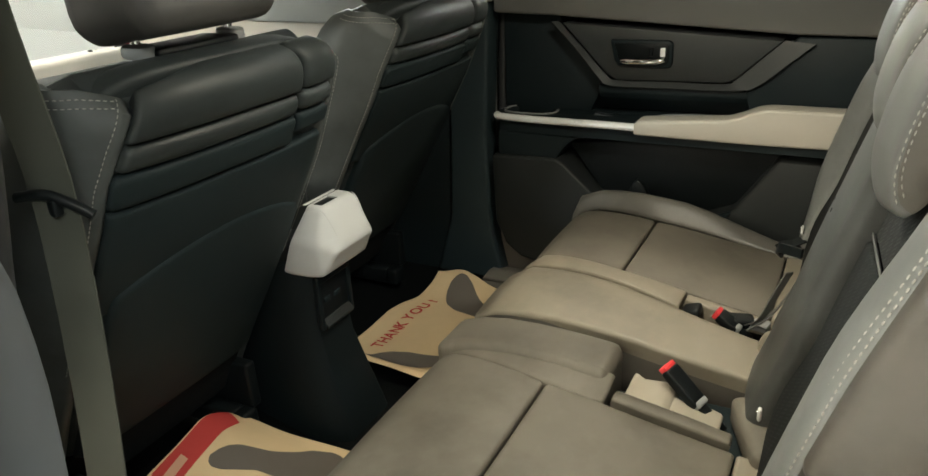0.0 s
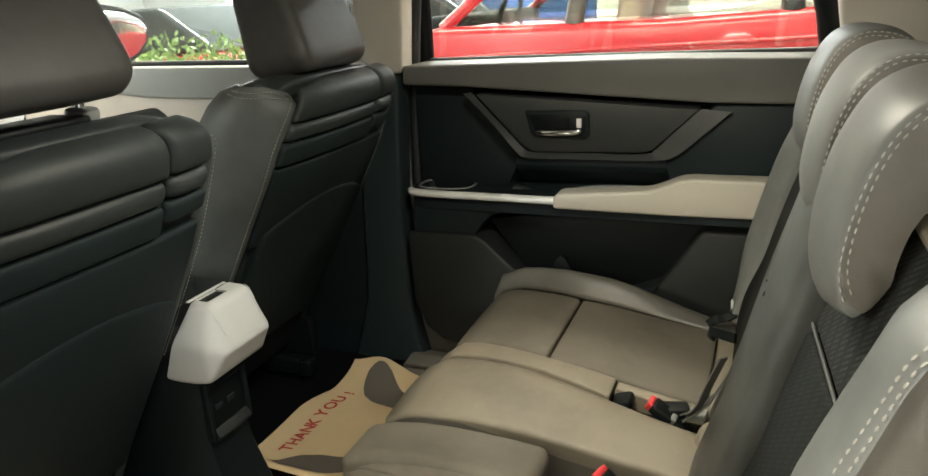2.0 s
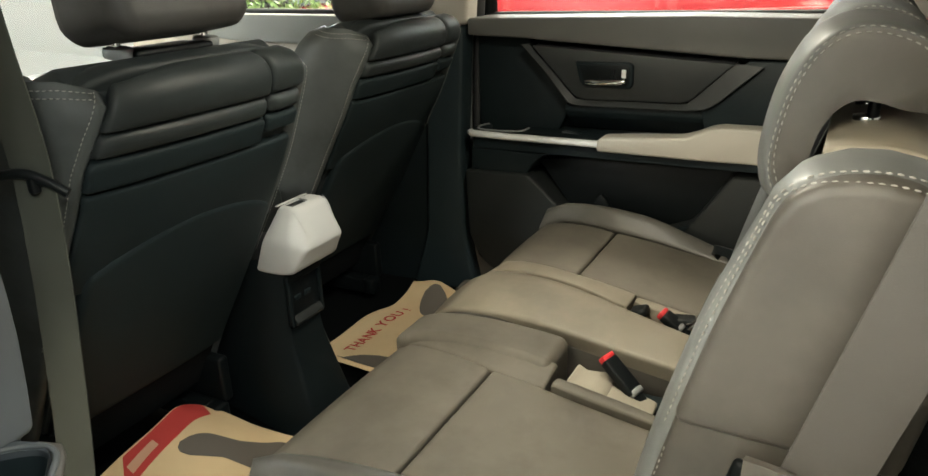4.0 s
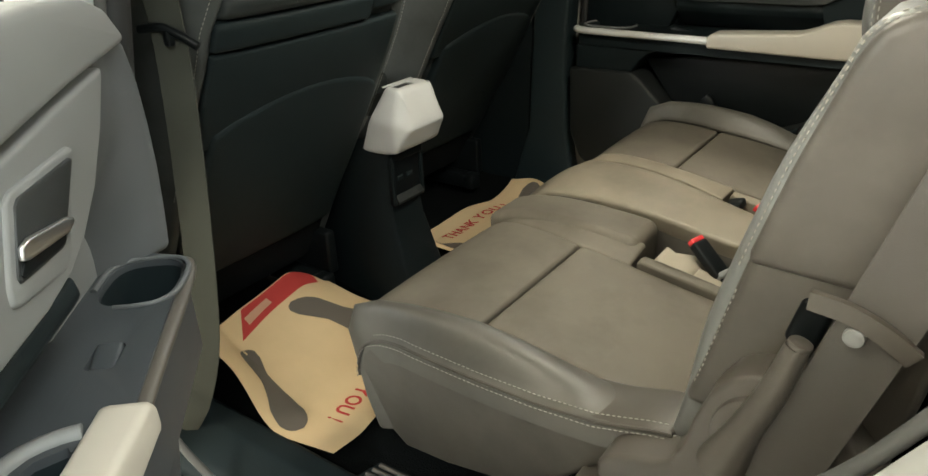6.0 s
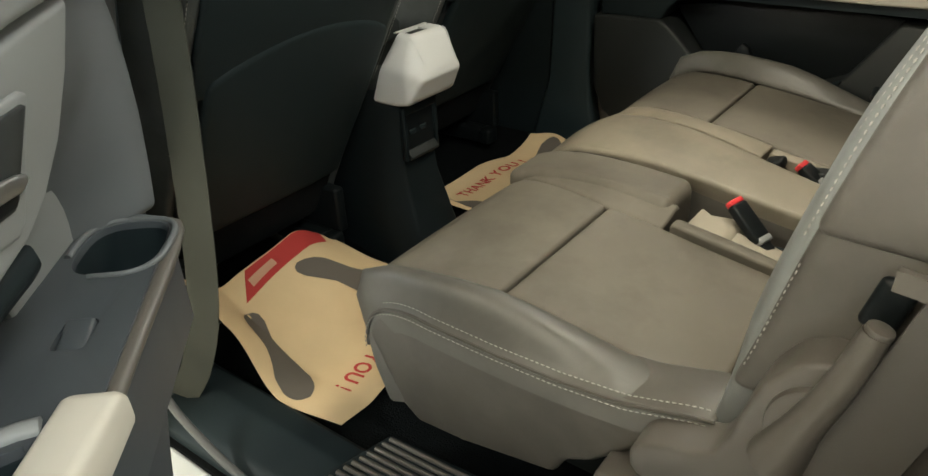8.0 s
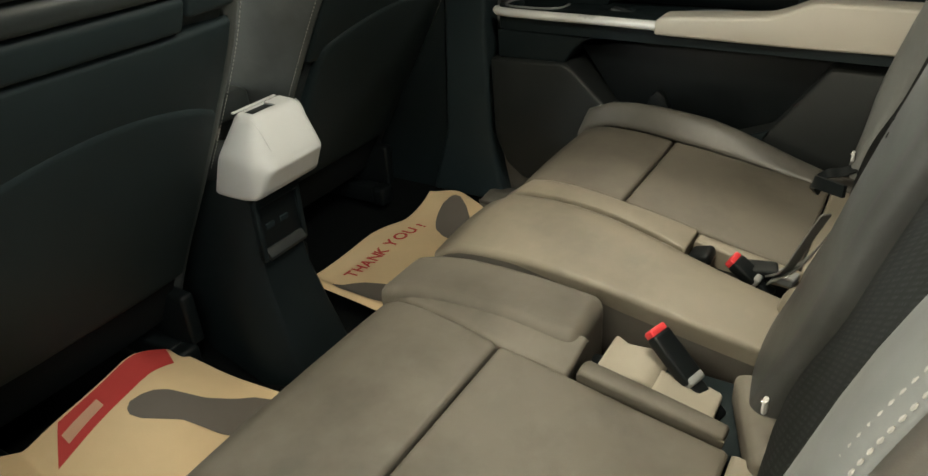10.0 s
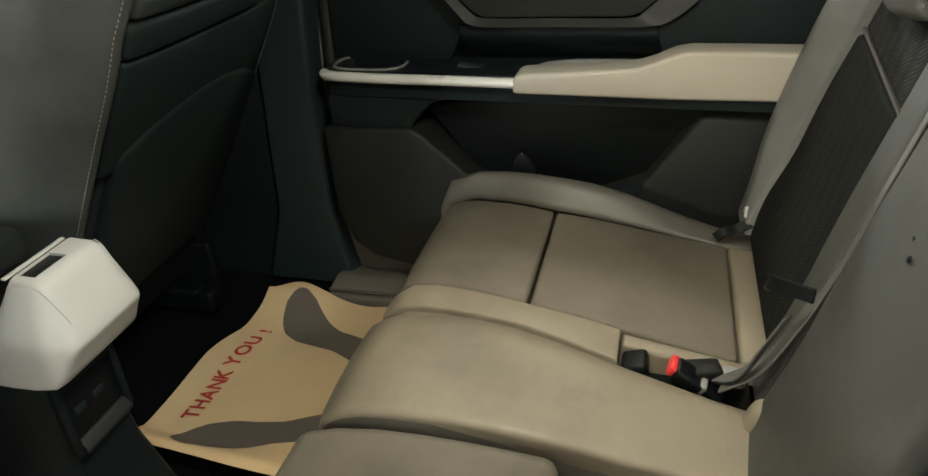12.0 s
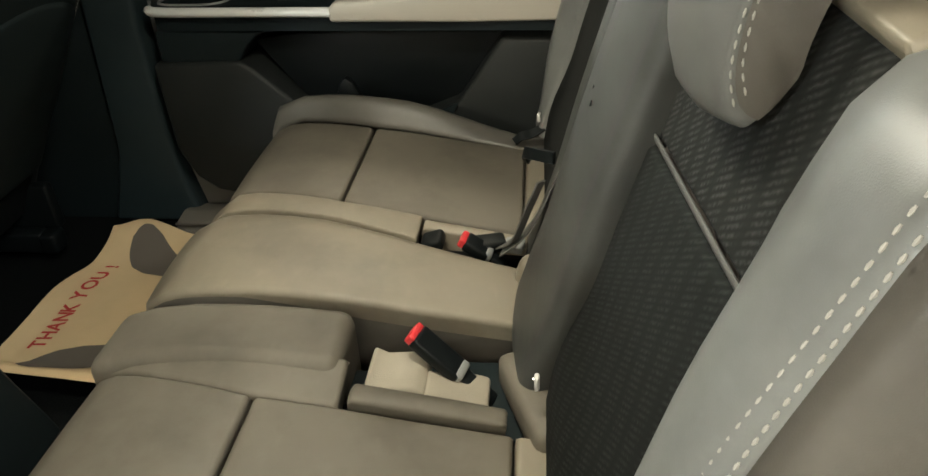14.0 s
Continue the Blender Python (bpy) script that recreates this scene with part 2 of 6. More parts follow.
LEAF = surface("leaf_green", (0.16, 0.26, 0.06), 0.5, grain=200, bump=0.1, mottle=0.35, mottle_size=6)
GREEN = surface("green_print", (0.20, 0.50, 0.12), 0.6, bump=0)
BLUE = surface("blue_print", (0.05, 0.16, 0.55), 0.6, bump=0)
YELLOW = surface("yellow_print", (0.70, 0.55, 0.08), 0.6, bump=0)

# ---------------------------------------------------------------- mesh helpers
BASE = {}          # object -> its origin in the space its points are given in
WARP = [None]      # moves points of a thing while it is built
FLIP = [False]     # mirror the points in y while a left-hand thing is built


def thing(name, at, label, category, group="", kind="", matrix=None):
    """A top-level Empty at a thing's base."""
    ob = new(name)
    ob.empty_display_size = 0.05
    ob.matrix_world = matrix if matrix is not None else Matrix.Translation(at)
    BASE[ob] = Vector(at)
    return tagged(ob, label, category, group, kind)


def mesh_part(name, verts, faces, mat, parent=None, label="", sharp=38, kind="", category="", group=""):
    """One mesh object from points and faces, under a thing or a part, or top-level."""
    o = BASE[parent] if parent else Vector((0, 0, 0))
    if WARP[0]:
        verts = [WARP[0](v) for v in verts]
    vs = [(v[0] - o[0], v[1] - o[1], v[2] - o[2]) for v in verts]
    if FLIP[0]:
        vs = [(x, -y, z) for x, y, z in vs]
        faces = [tuple(reversed(f)) for f in faces]
    me = bpy.data.meshes.new(name)
    me.from_pydata(vs, [], [tuple(f) for f in faces])
    me.polygons.foreach_set("use_smooth", [True] * len(me.polygons))
    me.set_sharp_from_angle(angle=radians(sharp))
    me.materials.append(mat)
    me.update()
    ob = new(name, me)
    if parent:
        ob.parent = parent
    BASE[ob] = o
    return tagged(ob, label, category, group, kind)


def part(name, bm, mat, parent=None, label="", sharp=38, **tags):
    """A bmesh as one mesh object under a thing or a part."""
    bmesh.ops.recalc_face_normals(bm, faces=bm.faces)
    bm.verts.index_update()
    vs = [v.co.copy() for v in bm.verts]
    fs = [[v.index for v in f.verts] for f in bm.faces]
    bm.free()
    return mesh_part(name, vs, fs, mat, parent, label, sharp, **tags)


def curve(points, n=24):
    """A smooth run of n points through the given ones, evenly spaced along it."""
    p = np.array(points, float)
    p = np.vstack([2 * p[0] - p[1], p, 2 * p[-1] - p[-2]])
    out = []
    for i in range(1, len(p) - 2):
        a, b, c, d = p[i - 1], p[i], p[i + 1], p[i + 2]
        for t in np.linspace(0, 1, 12, endpoint=False):
            out.append(0.5 * (2 * b + (c - a) * t + (2 * a - 5 * b + 4 * c - d) * t * t + (3 * b - a - 3 * c + d) * t ** 3))
    out.append(p[-2])
    out = np.array(out)
    s = np.concatenate([[0], np.cumsum(np.linalg.norm(np.diff(out, axis=0), axis=1))])
    w = np.linspace(0, s[-1], n)
    return np.stack([np.interp(w, s, out[:, k]) for k in range(out.shape[1])], axis=1)


def along(points):
    """A function of 0..1 that runs evenly along a smooth curve."""
    c = curve(points, 80)
    w = np.linspace(0, 1, 80)
    return lambda s: np.array([np.interp(s, w, c[:, k]) for k in range(c.shape[1])])


def steps(length, r0, r1, n):
    """Places from 0 to 1 along an edge, close together where its ends are rounded."""
    k = np.array([0, 0.05, 0.18, 0.4, 0.68])
    a = k * r0 / length if r0 else np.array([0.0])
    b = 1 - k[::-1] * r1 / length if r1 else np.array([1.0])
    mid = np.linspace(r0 / length, 1 - r1 / length, n)
    return np.unique(np.round(np.concatenate([a, mid, b]), 6))


def patch(name, P, su, sv, r, depth, mat, parent, label="", nu=10, nv=10, flip=False, edges=(1, 1, 1, 1), puff=0.0, drop=1.0, **tags):
    """A padded panel over the surface P(u, v): its rims roll down by about r and a skirt goes depth below."""
    ru0, ru1, rv0, rv1 = (r * e for e in edges)
    us, vs = steps(su, ru0, ru1, nu), steps(sv, rv0, rv1, nv)
    e = 1e-3
    sign = -1 if flip else 1
    verts, rim_n = [], []
    for u in us:
        for v in vs:
            p = np.array(P(u, v), float)
            uc, vc = min(max(u, e), 1 - e), min(max(v, e), 1 - e)
            n = np.cross(np.array(P(uc + e, vc)) - np.array(P(uc - e, vc)), np.array(P(uc, vc + e)) - np.array(P(uc, vc - e)))
            n = sign * n / (np.linalg.norm(n) + 1e-12)
            a = max([0] + [1 - d / q for d, q in ((u * su, ru0), ((1 - u) * su, ru1)) if q])
            b = max([0] + [1 - d / q for d, q in ((v * sv, rv0), ((1 - v) * sv, rv1)) if q])
            q = min(1.0, math.hypot(a, b))
            fall = drop * r * (1 - math.sqrt(max(0, 1 - q * q)))
            verts.append(p + n * (puff * 16 * u * (1 - u) * v * (1 - v) - fall))
            rim_n.append(n)
    nv_, nu_ = len(vs), len(us)
    faces = []
    for i in range(nu_ - 1):
        for j in range(nv_ - 1):
            q = [i * nv_ + j, (i + 1) * nv_ + j, (i + 1) * nv_ + j + 1, i * nv_ + j + 1]
            faces.append(q[::-1] if flip else q)
    ring = [(i, 0) for i in range(nu_)] + [(nu_ - 1, j) for j in range(1, nv_)] + [(i, nv_ - 1) for i in range(nu_ - 2, -1, -1)] + [(0, j) for j in range(nv_ - 2, 0, -1)]
    ring = [i * nv_ + j for i, j in ring]
    start = len(verts)
    for k in ring:
        verts.append(verts[k] - rim_n[k] * depth)
    for k in range(len(ring)):
        m = (k + 1) % len(ring)
        q = [ring[k], start + k, start + m, ring[m]]
        faces.append(q[::-1] if flip else q)
    return mesh_part(name, verts, faces, mat, parent, label, 50, **tags)


def prism(name, pts, axis, a, b, mat, parent=None, label="", bevel=0.004, seg=2, **tags):
    """A plate with the outline pts, from a to b along an axis, its edges eased."""
    bm = bmesh.new()
    put = {"x": lambda p, d: (d, p[0], p[1]), "y": lambda p, d: (p[0], d, p[1]), "z": lambda p, d: (p[0], p[1], d)}[axis]
    lo = [bm.verts.new(put(p, a)) for p in pts]
    hi = [bm.verts.new(put(p, b)) for p in pts]
    bm.faces.new(lo)
    bm.faces.new(hi)
    for i in range(len(pts)):
        j = (i + 1) % len(pts)
        bm.faces.new((lo[i], lo[j], hi[j], hi[i]))
    bmesh.ops.recalc_face_normals(bm, faces=bm.faces)
    if bevel:
        bmesh.ops.bevel(bm, geom=list(bm.edges), offset=bevel, segments=seg, affect="EDGES", clamp_overlap=True, profile=0.5)
    return part(name, bm, mat, parent, label, **tags)


def rbox(name, c, s, r, mat, parent=None, label="", turn=None, shape=None, seg=3, cuts=0, **tags):
    """A box with rounded edges; shape may move its points."""
    bm = bmesh.new()
    bmesh.ops.create_cube(bm, size=1)
    for v in bm.verts:
        v.co = Vector((v.co.x * s[0], v.co.y * s[1], v.co.z * s[2]))
    if cuts:
        bmesh.ops.subdivide_edges(bm, edges=list(bm.edges), cuts=cuts, use_grid_fill=True)
    if r:
        es = [e for e in bm.edges if e.calc_face_angle(0) > 0.5]
        bmesh.ops.bevel(bm, geom=es, offset=r, segments=seg, affect="EDGES", clamp_overlap=True, profile=0.5)
    m = Matrix.Translation(c) @ (turn if turn else Matrix())
    for v in bm.verts:
        if shape:
            v.co = Vector(shape(v.co.copy()))
        v.co = m @ v.co
    return part(name, bm, mat, parent, label, **tags)


def tube(name, pts, r, mat, parent=None, label="", n=8, flat=1.0, up=(0, 0, 1), closed_ends=True, **tags):
    """A rod along points; flat squeezes it along the direction up; r may be a list."""
    p = [Vector(q) for q in pts]
    verts, faces = [], []
    for i, q in enumerate(p):
        t = (p[min(i + 1, len(p) - 1)] - p[max(i - 1, 0)]).normalized()
        s = t.cross(Vector(up))
        if s.length < 1e-4:
            s = t.cross(Vector((1, 0, 0.1)))
        s.normalize()
        w = s.cross(t).normalized()
        rr = r[i] if isinstance(r, (list, tuple, np.ndarray)) else r
        for k in range(n):
            a = 2 * math.pi * k / n
            verts.append(q + s * math.cos(a) * rr + w * math.sin(a) * rr * flat)
    for i in range(len(p) - 1):
        for k in range(n):
            m = (k + 1) % n
            faces.append((i * n + k, i * n + m, (i + 1) * n + m, (i + 1) * n + k))
    if closed_ends:
        faces.append(tuple(range(n))[::-1])
        faces.append(tuple(range((len(p) - 1) * n, len(p) * n)))
    return mesh_part(name, verts, faces, mat, parent, label, 50, **tags)


def strap(name, pts, width, thick, across, mat, parent=None, label="", **tags):
    """A flat band along points; across: the direction of its width, one or one a point."""
    p = [Vector(q) for q in pts]
    verts, faces = [], []
    for i, q in enumerate(p):
        t = (p[min(i + 1, len(p) - 1)] - p[max(i - 1, 0)]).normalized()
        w = Vector(across[i] if isinstance(across[0], (list, tuple, Vector)) else across)
        w = (w - t * w.dot(t)).normalized()
        n = t.cross(w).normalized()
        h, k = width / 2, thick / 2
        for a, b in ((-1, -0.4), (-0.97, -1), (0.97, -1), (1, -0.4), (1, 0.4), (0.97, 1), (-0.97, 1), (-1, 0.4)):
            verts.append(q + w * a * h + n * b * k)
    for i in range(len(p) - 1):
        for k in range(8):
            m = (k + 1) % 8
            faces.append((i * 8 + k, i * 8 + m, (i + 1) * 8 + m, (i + 1) * 8 + k))
    faces.append(tuple(range(8))[::-1])
    faces.append(tuple(range((len(p) - 1) * 8, len(p) * 8)))
    return mesh_part(name, verts, faces, mat, parent, label, 40, **tags)


def stitches(name, rows, mat, parent, step=0.0075, long=0.0048, r=0.0009):
    """Short threads along lines of points, all of one seam."""
    verts, faces = [], []
    for pts in rows:
        p = np.array(pts, float)
        s = np.concatenate([[0], np.cumsum(np.linalg.norm(np.diff(p, axis=0), axis=1))])
        d = 0.003
        while d + long < s[-1]:
            q = [np.array([np.interp(x, s, p[:, k]) for k in range(3)]) for x in (d, d + long * 0.5, d + long)]
            t = Vector(q[2] - q[0]).normalized()
            a = t.cross(Vector((0.3, 0.5, 0.8))).normalized()
            b = t.cross(a)
            o = len(verts)
            for c, rr in ((q[0], 0.5 * r), (q[1], r), (q[2], 0.5 * r)):
                for k in range(5):
                    w = 2 * math.pi * k / 5
                    verts.append(Vector(c) + a * math.cos(w) * rr + b * math.sin(w) * rr)
            for i in range(2):
                for k in range(5):
                    m = (k + 1) % 5
                    faces.append((o + i * 5 + k, o + i * 5 + m, o + (i + 1) * 5 + m, o + (i + 1) * 5 + k))
            faces.append(tuple(o + k for k in range(5))[::-1])
            faces.append(tuple(o + 10 + k for k in range(5)))
            d += step
    return mesh_part(name, verts, faces, mat, parent, "pale double row of stitches", kind="stuff")


def holed(name, outer, holes, z0, z1, depth, mat, parent=None, label="", bevel=0.003, **tags):
    """A flat body between z0 and z1 whose top has open hollows, each depth deep."""
    bm = bmesh.new()
    def ring(pts, z):
        vs = [bm.verts.new((x, y, z)) for x, y in pts]
        return vs, [bm.edges.new((vs[i], vs[(i + 1) % len(vs)])) for i in range(len(vs))]
    o, eo = ring(outer, z1)
    tops = [ring(h, z1) for h in holes]
    bmesh.ops.triangle_fill(bm, use_beauty=True, use_dissolve=False, edges=eo + [e for _, es in tops for e in es], normal=(0, 0, 1))
    lo = [bm.verts.new((v.co.x, v.co.y, z0)) for v in o]
    for i in range(len(o)):
        k = (i + 1) % len(o)
        bm.faces.new((o[i], o[k], lo[k], lo[i]))
    bm.faces.new(lo)
    for vs, es in tops:
        dn = [bm.verts.new((v.co.x, v.co.y, z1 - depth)) for v in vs]
        for i in range(len(vs)):
            k = (i + 1) % len(vs)
            bm.faces.new((vs[i], vs[k], dn[k], dn[i]))
        bm.faces.new(dn)
    bmesh.ops.recalc_face_normals(bm, faces=bm.faces)
    rim = set(o) | {v for vs, _ in tops for v in vs}
    es = [e for e in bm.edges if e.verts[0] in rim and e.verts[1] in rim and e.calc_face_angle(0) > 0.6]
    bmesh.ops.bevel(bm, geom=es, offset=bevel, segments=3, affect="EDGES", profile=0.5, clamp_overlap=True)
    return part(name, bm, mat, parent, label, sharp=35, **tags)


def oval(cx, cy, hx, hy, n=28, power=3.0):
    """A rounded rectangle."""
    out = []
    for k in range(n):
        a = 2 * math.pi * k / n
        c, d = math.cos(a), math.sin(a)
        out.append((cx + hx * math.copysign(abs(c) ** (2 / power), c), cy + hy * math.copysign(abs(d) ** (2 / power), d)))
    return out


def disc(name, c, r, thick, axis, mat, parent=None, label="", n=20, bevel=0.0015, **tags):
    """A round plate or knob with an eased rim, its flat side towards axis."""
    bm = bmesh.new()
    bmesh.ops.create_cone(bm, cap_ends=True, segments=n, radius1=r, radius2=r, depth=thick)
    es = [e for e in bm.edges if e.calc_face_angle(0) > 0.9]
    bmesh.ops.bevel(bm, geom=es, offset=bevel, segments=2, affect="EDGES", profile=0.5)
    m = Matrix.Translation(c) @ Vector((0, 0, 1)).rotation_difference(Vector(axis)).to_matrix().to_4x4()
    bmesh.ops.transform(bm, matrix=m, verts=bm.verts)
    return part(name, bm, mat, parent, label, **tags)


def smooth01(x):
    x = min(1.0, max(0.0, x))
    return x * x * (3 - 2 * x)

# ---------------------------------------------------------------- rear bench
MID = 1.02         # the car's centre line
CUSH = along([(-0.02, 0.56), (-0.05, 0.63), (-0.062, 0.69), (-0.045, 0.735), (-0.005, 0.756), (0.06, 0.764), (0.14, 0.764), (0.24, 0.754), (0.34, 0.738), (0.45, 0.722), (0.53, 0.712)])
CS = np.array([CUSH(s) for s in np.linspace(0, 1, 200)])


def cush_s(x):
    """How far along the cushion's line its top lies at x."""
    top = CS[:, 1] > 0.72 if x < 0.1 else CS[:, 0] > 0.0
    i = np.argmin(np.where(top, abs(CS[:, 0] - x), 9))
    return i / 199


def cushion_panel(name, s0, s1, ya, yb, parent, label="", mat=None, r=0.007, lift=lambda w, s: 0.0, depth=0.03, nu=14, nv=8, puff=0.003, flip=False, edges=(1, 1, 1, 1), pull=lambda w, s: 0.0):
    """A panel of the cushion between s0 and s1 along it, and between the lines ya(s) and yb(s) across."""
    def P(u, v):
        s = s0 + (s1 - s0) * u
        x, z = CUSH(s)
        return (x + pull(v, s), ya(s) + (yb(s) - ya(s)) * v, z + lift(v, s))
    su = np.linalg.norm(np.diff(np.array([CUSH(s) for s in np.linspace(s0, s1, 30)]), axis=0), axis=1).sum()
    sv = abs(yb((s0 + s1) / 2) - ya((s0 + s1) / 2))
    return patch(name, P, su, sv, r, depth, mat or LEATHER, parent, label, nu, nv, flip, edges, puff)


def line(*pts):
    """A line across the seat: y as a function of the place along the cushion, through pairs of x and y."""
    ss = [0.0] + [cush_s(x) for x, y in pts] + [1.0]
    ys = [pts[0][1]] + [y for x, y in pts] + [pts[-1][1]]
    return lambda s: float(np.interp(s, ss, ys))


S_CROSS = cush_s(0.165)
S_BACK = cush_s(0.455)

# --- the near seat of the bench
near_seat = thing("rear_seat", (0.2, 0.62, 0.44), "single rear car seat in grey leather with dark ribbed fabric backrest", "car seat", "rear seats")


def outboard(mirror):
    """The y of a line of the near seat, or of its mirror image on the far side."""
    return (lambda y: 2 * MID - y) if mirror else (lambda y: y)


def seat_outer(seat, mirror):
    """The panels, bolster and side that the near and the far seat share."""
    m = outboard(mirror)
    outer = line((-0.03, m(0.465)), (0.165, m(0.506)), (0.455, m(0.515)))
    edge = line((-0.03, m(0.425)), (0.1, m(0.42)), (0.48, m(0.425)))
    inner = line((-0.03, m(0.845)), (0.165, m(0.806)), (0.455, m(0.80)))
    if mirror:
        inner = line((-0.03, 1.285), (0.165, 1.245), (0.455, 1.215))
    # two centre panels, with the cross seam between them
    cushion_panel("front_panel", 0.02, S_CROSS - 0.003, outer, inner, seat, "brown-grey matt leather panel", LEATHER_PN, flip=mirror)
    cushion_panel("centre_panel", S_CROSS + 0.003, S_BACK, outer, inner, seat, "brown-grey matt leather panel", LEATHER_PN, flip=mirror)
    # the bolster swells along the outboard side and rolls over to the stitched rim
    def swell(w, s):
        t = 1 - w
        x = CUSH(s)[0]
        h = (0.044 if mirror else 0.020) * math.sin(math.pi * min(1, t * 1.15)) * smooth01((0.5 - x) / 0.3)
        return h + (rim_z(s) - CUSH(s)[1]) * smooth01((t - 0.55) / 0.45)
    def rim_z(s):
        x, z = CUSH(s)
        return z - 0.026 if x < 0.06 else z - 0.03 if mirror else float(np.interp(x, [0.06, 0.10, 0.206, 0.30, 0.385, 0.423, 0.458, 0.497], [0.738, 0.737, 0.732, 0.732, 0.738, 0.748, 0.758, 0.764]))
    def back_in(w, s):
        """The front rounds back towards the outboard corner."""
        x = CUSH(s)[0]
        return 0.040 * smooth01((0.75 - w) / 0.75) * smooth01((0.13 - x) / 0.17)
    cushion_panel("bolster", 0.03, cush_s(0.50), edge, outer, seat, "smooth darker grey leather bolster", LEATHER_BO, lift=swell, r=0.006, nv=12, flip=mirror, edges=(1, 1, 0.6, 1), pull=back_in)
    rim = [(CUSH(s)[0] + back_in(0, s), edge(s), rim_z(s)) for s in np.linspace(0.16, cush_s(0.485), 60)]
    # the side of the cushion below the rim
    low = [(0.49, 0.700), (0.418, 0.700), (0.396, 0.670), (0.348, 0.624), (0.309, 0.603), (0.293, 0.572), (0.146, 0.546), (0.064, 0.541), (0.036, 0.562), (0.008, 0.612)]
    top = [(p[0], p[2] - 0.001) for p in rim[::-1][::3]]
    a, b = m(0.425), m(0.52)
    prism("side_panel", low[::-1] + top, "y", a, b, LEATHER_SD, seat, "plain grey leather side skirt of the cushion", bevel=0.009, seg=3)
    sg = -1 if mirror else 1
    rows = []
    for off, dz in ((-0.004, -0.008), (0.006, 0.006)):
        rows.append([(x, y + sg * off, z + dz + 0.003) for x, y, z in rim])
    stitches("stitching", rows, THREAD, seat)
    tube("piping", [(x, y + sg * 0.001, z - 0.001) for x, y, z in rim], 0.0028, LEATHER_SD, seat, "seam piping", n=6)
    # rear strip of the cushion between centre panel and backrest
    cushion_panel("rear_strip", S_BACK + 0.004, 0.985, outer, inner, seat, flip=mirror, r=0.006, puff=0.006)
    return inner


inner_n = seat_outer(near_seat, False)
# under-frame that carries the cushion
rbox("cushion_base", (0.20, 0.70, 0.62), (0.44, 0.46, 0.16), 0.02, SUEDE, near_seat, "dark seat pan under the cushion")
# raised block beside the centre, with the buckle well behind it
def block_shape(v):
    k = smooth01((v.x + 0.17) / 0.10)
    return (v.x, v.y, v.z * (0.75 + 0.25 * k) + 0.012 * math.sin(max(0, min(1, (v.x + 0.17) / 0.34)) * math.pi) * (v.z > 0))
rbox("centre_block", (0.096, 0.901, 0.706), (0.312, 0.110, 0.128), 0.022, LEATHER_PN, near_seat, "raised leather block beside the buckle well", shape=block_shape, seg=4, cuts=5)
cushion_panel("block_slope", 0.10, cush_s(0.262), inner_n, line((-0.03, 0.885), (0.262, 0.872)), near_seat, mat=LEATHER_PN, lift=lambda w, s: 0.010 * smooth01(w), r=0.006, puff=0.002)
# dark leather colour stands in for the shade down in the well
rbox("well_floor", (0.365, 0.885, 0.672), (0.205, 0.145, 0.03), 0.006, LEATHER_SHADED, near_seat, "floor of the buckle well, shade in its colour")
cushion_panel("well_rim", cush_s(0.272), cush_s(0.45), inner_n, line((0.27, 0.842), (0.45, 0.835)), near_seat, mat=LEATHER_PN, lift=lambda w, s: 0.012 - 0.02 * (w - 0.3) ** 2, r=0.005, depth=0.05)
rbox("well_back", (0.485, 0.855, 0.715), (0.06, 0.15, 0.05), 0.012, LEATHER_PN, near_seat, "folded leather tuck behind the buckle", turn=Matrix.Rotation(0.35, 4, "Z"))

# --- the wider seat: middle place and far place on one cushion
wide_seat = thing("rear_seat", (0.2, 1.30, 0.44), "double rear car seat in grey leather with smooth middle backrest", "car seat", "rear seats")
inner_f = seat_outer(wide_seat, True)
rbox("cushion_base", (0.20, 1.28, 0.62), (0.44, 0.56, 0.16), 0.02, SUEDE, wide_seat, "dark seat pan under the cushion")
mid_a, mid_b = line((-0.03, 0.978), (0.46, 0.972)), line((-0.03, 1.212), (0.165, 1.185), (0.30, 1.152), (0.46, 1.118))
def crown(w, s):
    return 0.014 + 0.006 * math.sin(math.pi * w) - 0.014 * smooth01((w - 0.8) / 0.2)
cushion_panel("middle_panel", 0.02, cush_s(0.485), mid_a, mid_b, wide_seat, "smooth leather middle place of the cushion", lift=crown, r=0.009, nv=14, depth=0.022, edges=(0.8, 1, 1, 0.45))
side_line = [tuple(CUSH(s) + np.array([0.004 * (CUSH(s)[0] < 0.02), 0.006])) for s in np.linspace(0.03, cush_s(0.482), 30)]
# side in darker leather than the top, standing in for its shade
prism("middle_side", side_line + [(0.48, 0.64), (0.0, 0.60)], "y", 0.9775, 1.06, LEATHER_SD, wide_seat, "brown-grey leather side of the middle place, dark for its shade", bevel=0.004)
cushion_panel("middle_strip", 0.02, cush_s(0.30), line((-0.03, 1.216), (0.165, 1.189), (0.30, 1.156)), inner_f, wide_seat, "narrow leather strip between middle and far places", lift=lambda w, s: 0.004 * (1 - w), r=0.004, edges=(1, 1, 0.7, 1))
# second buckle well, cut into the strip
# black colour takes the place of shade inside this well
rbox("well_floor", (0.385, 1.168, 0.690), (0.17, 0.075, 0.03), 0.006, BLACK, wide_seat, "floor of the buckle well, black for its shade")
cushion_panel("well_rim", cush_s(0.302), cush_s(0.465), line((0.30, 1.196), (0.47, 1.178)), line((0.30, 1.222), (0.46, 1.212)), wide_seat, r=0.004, depth=0.05)

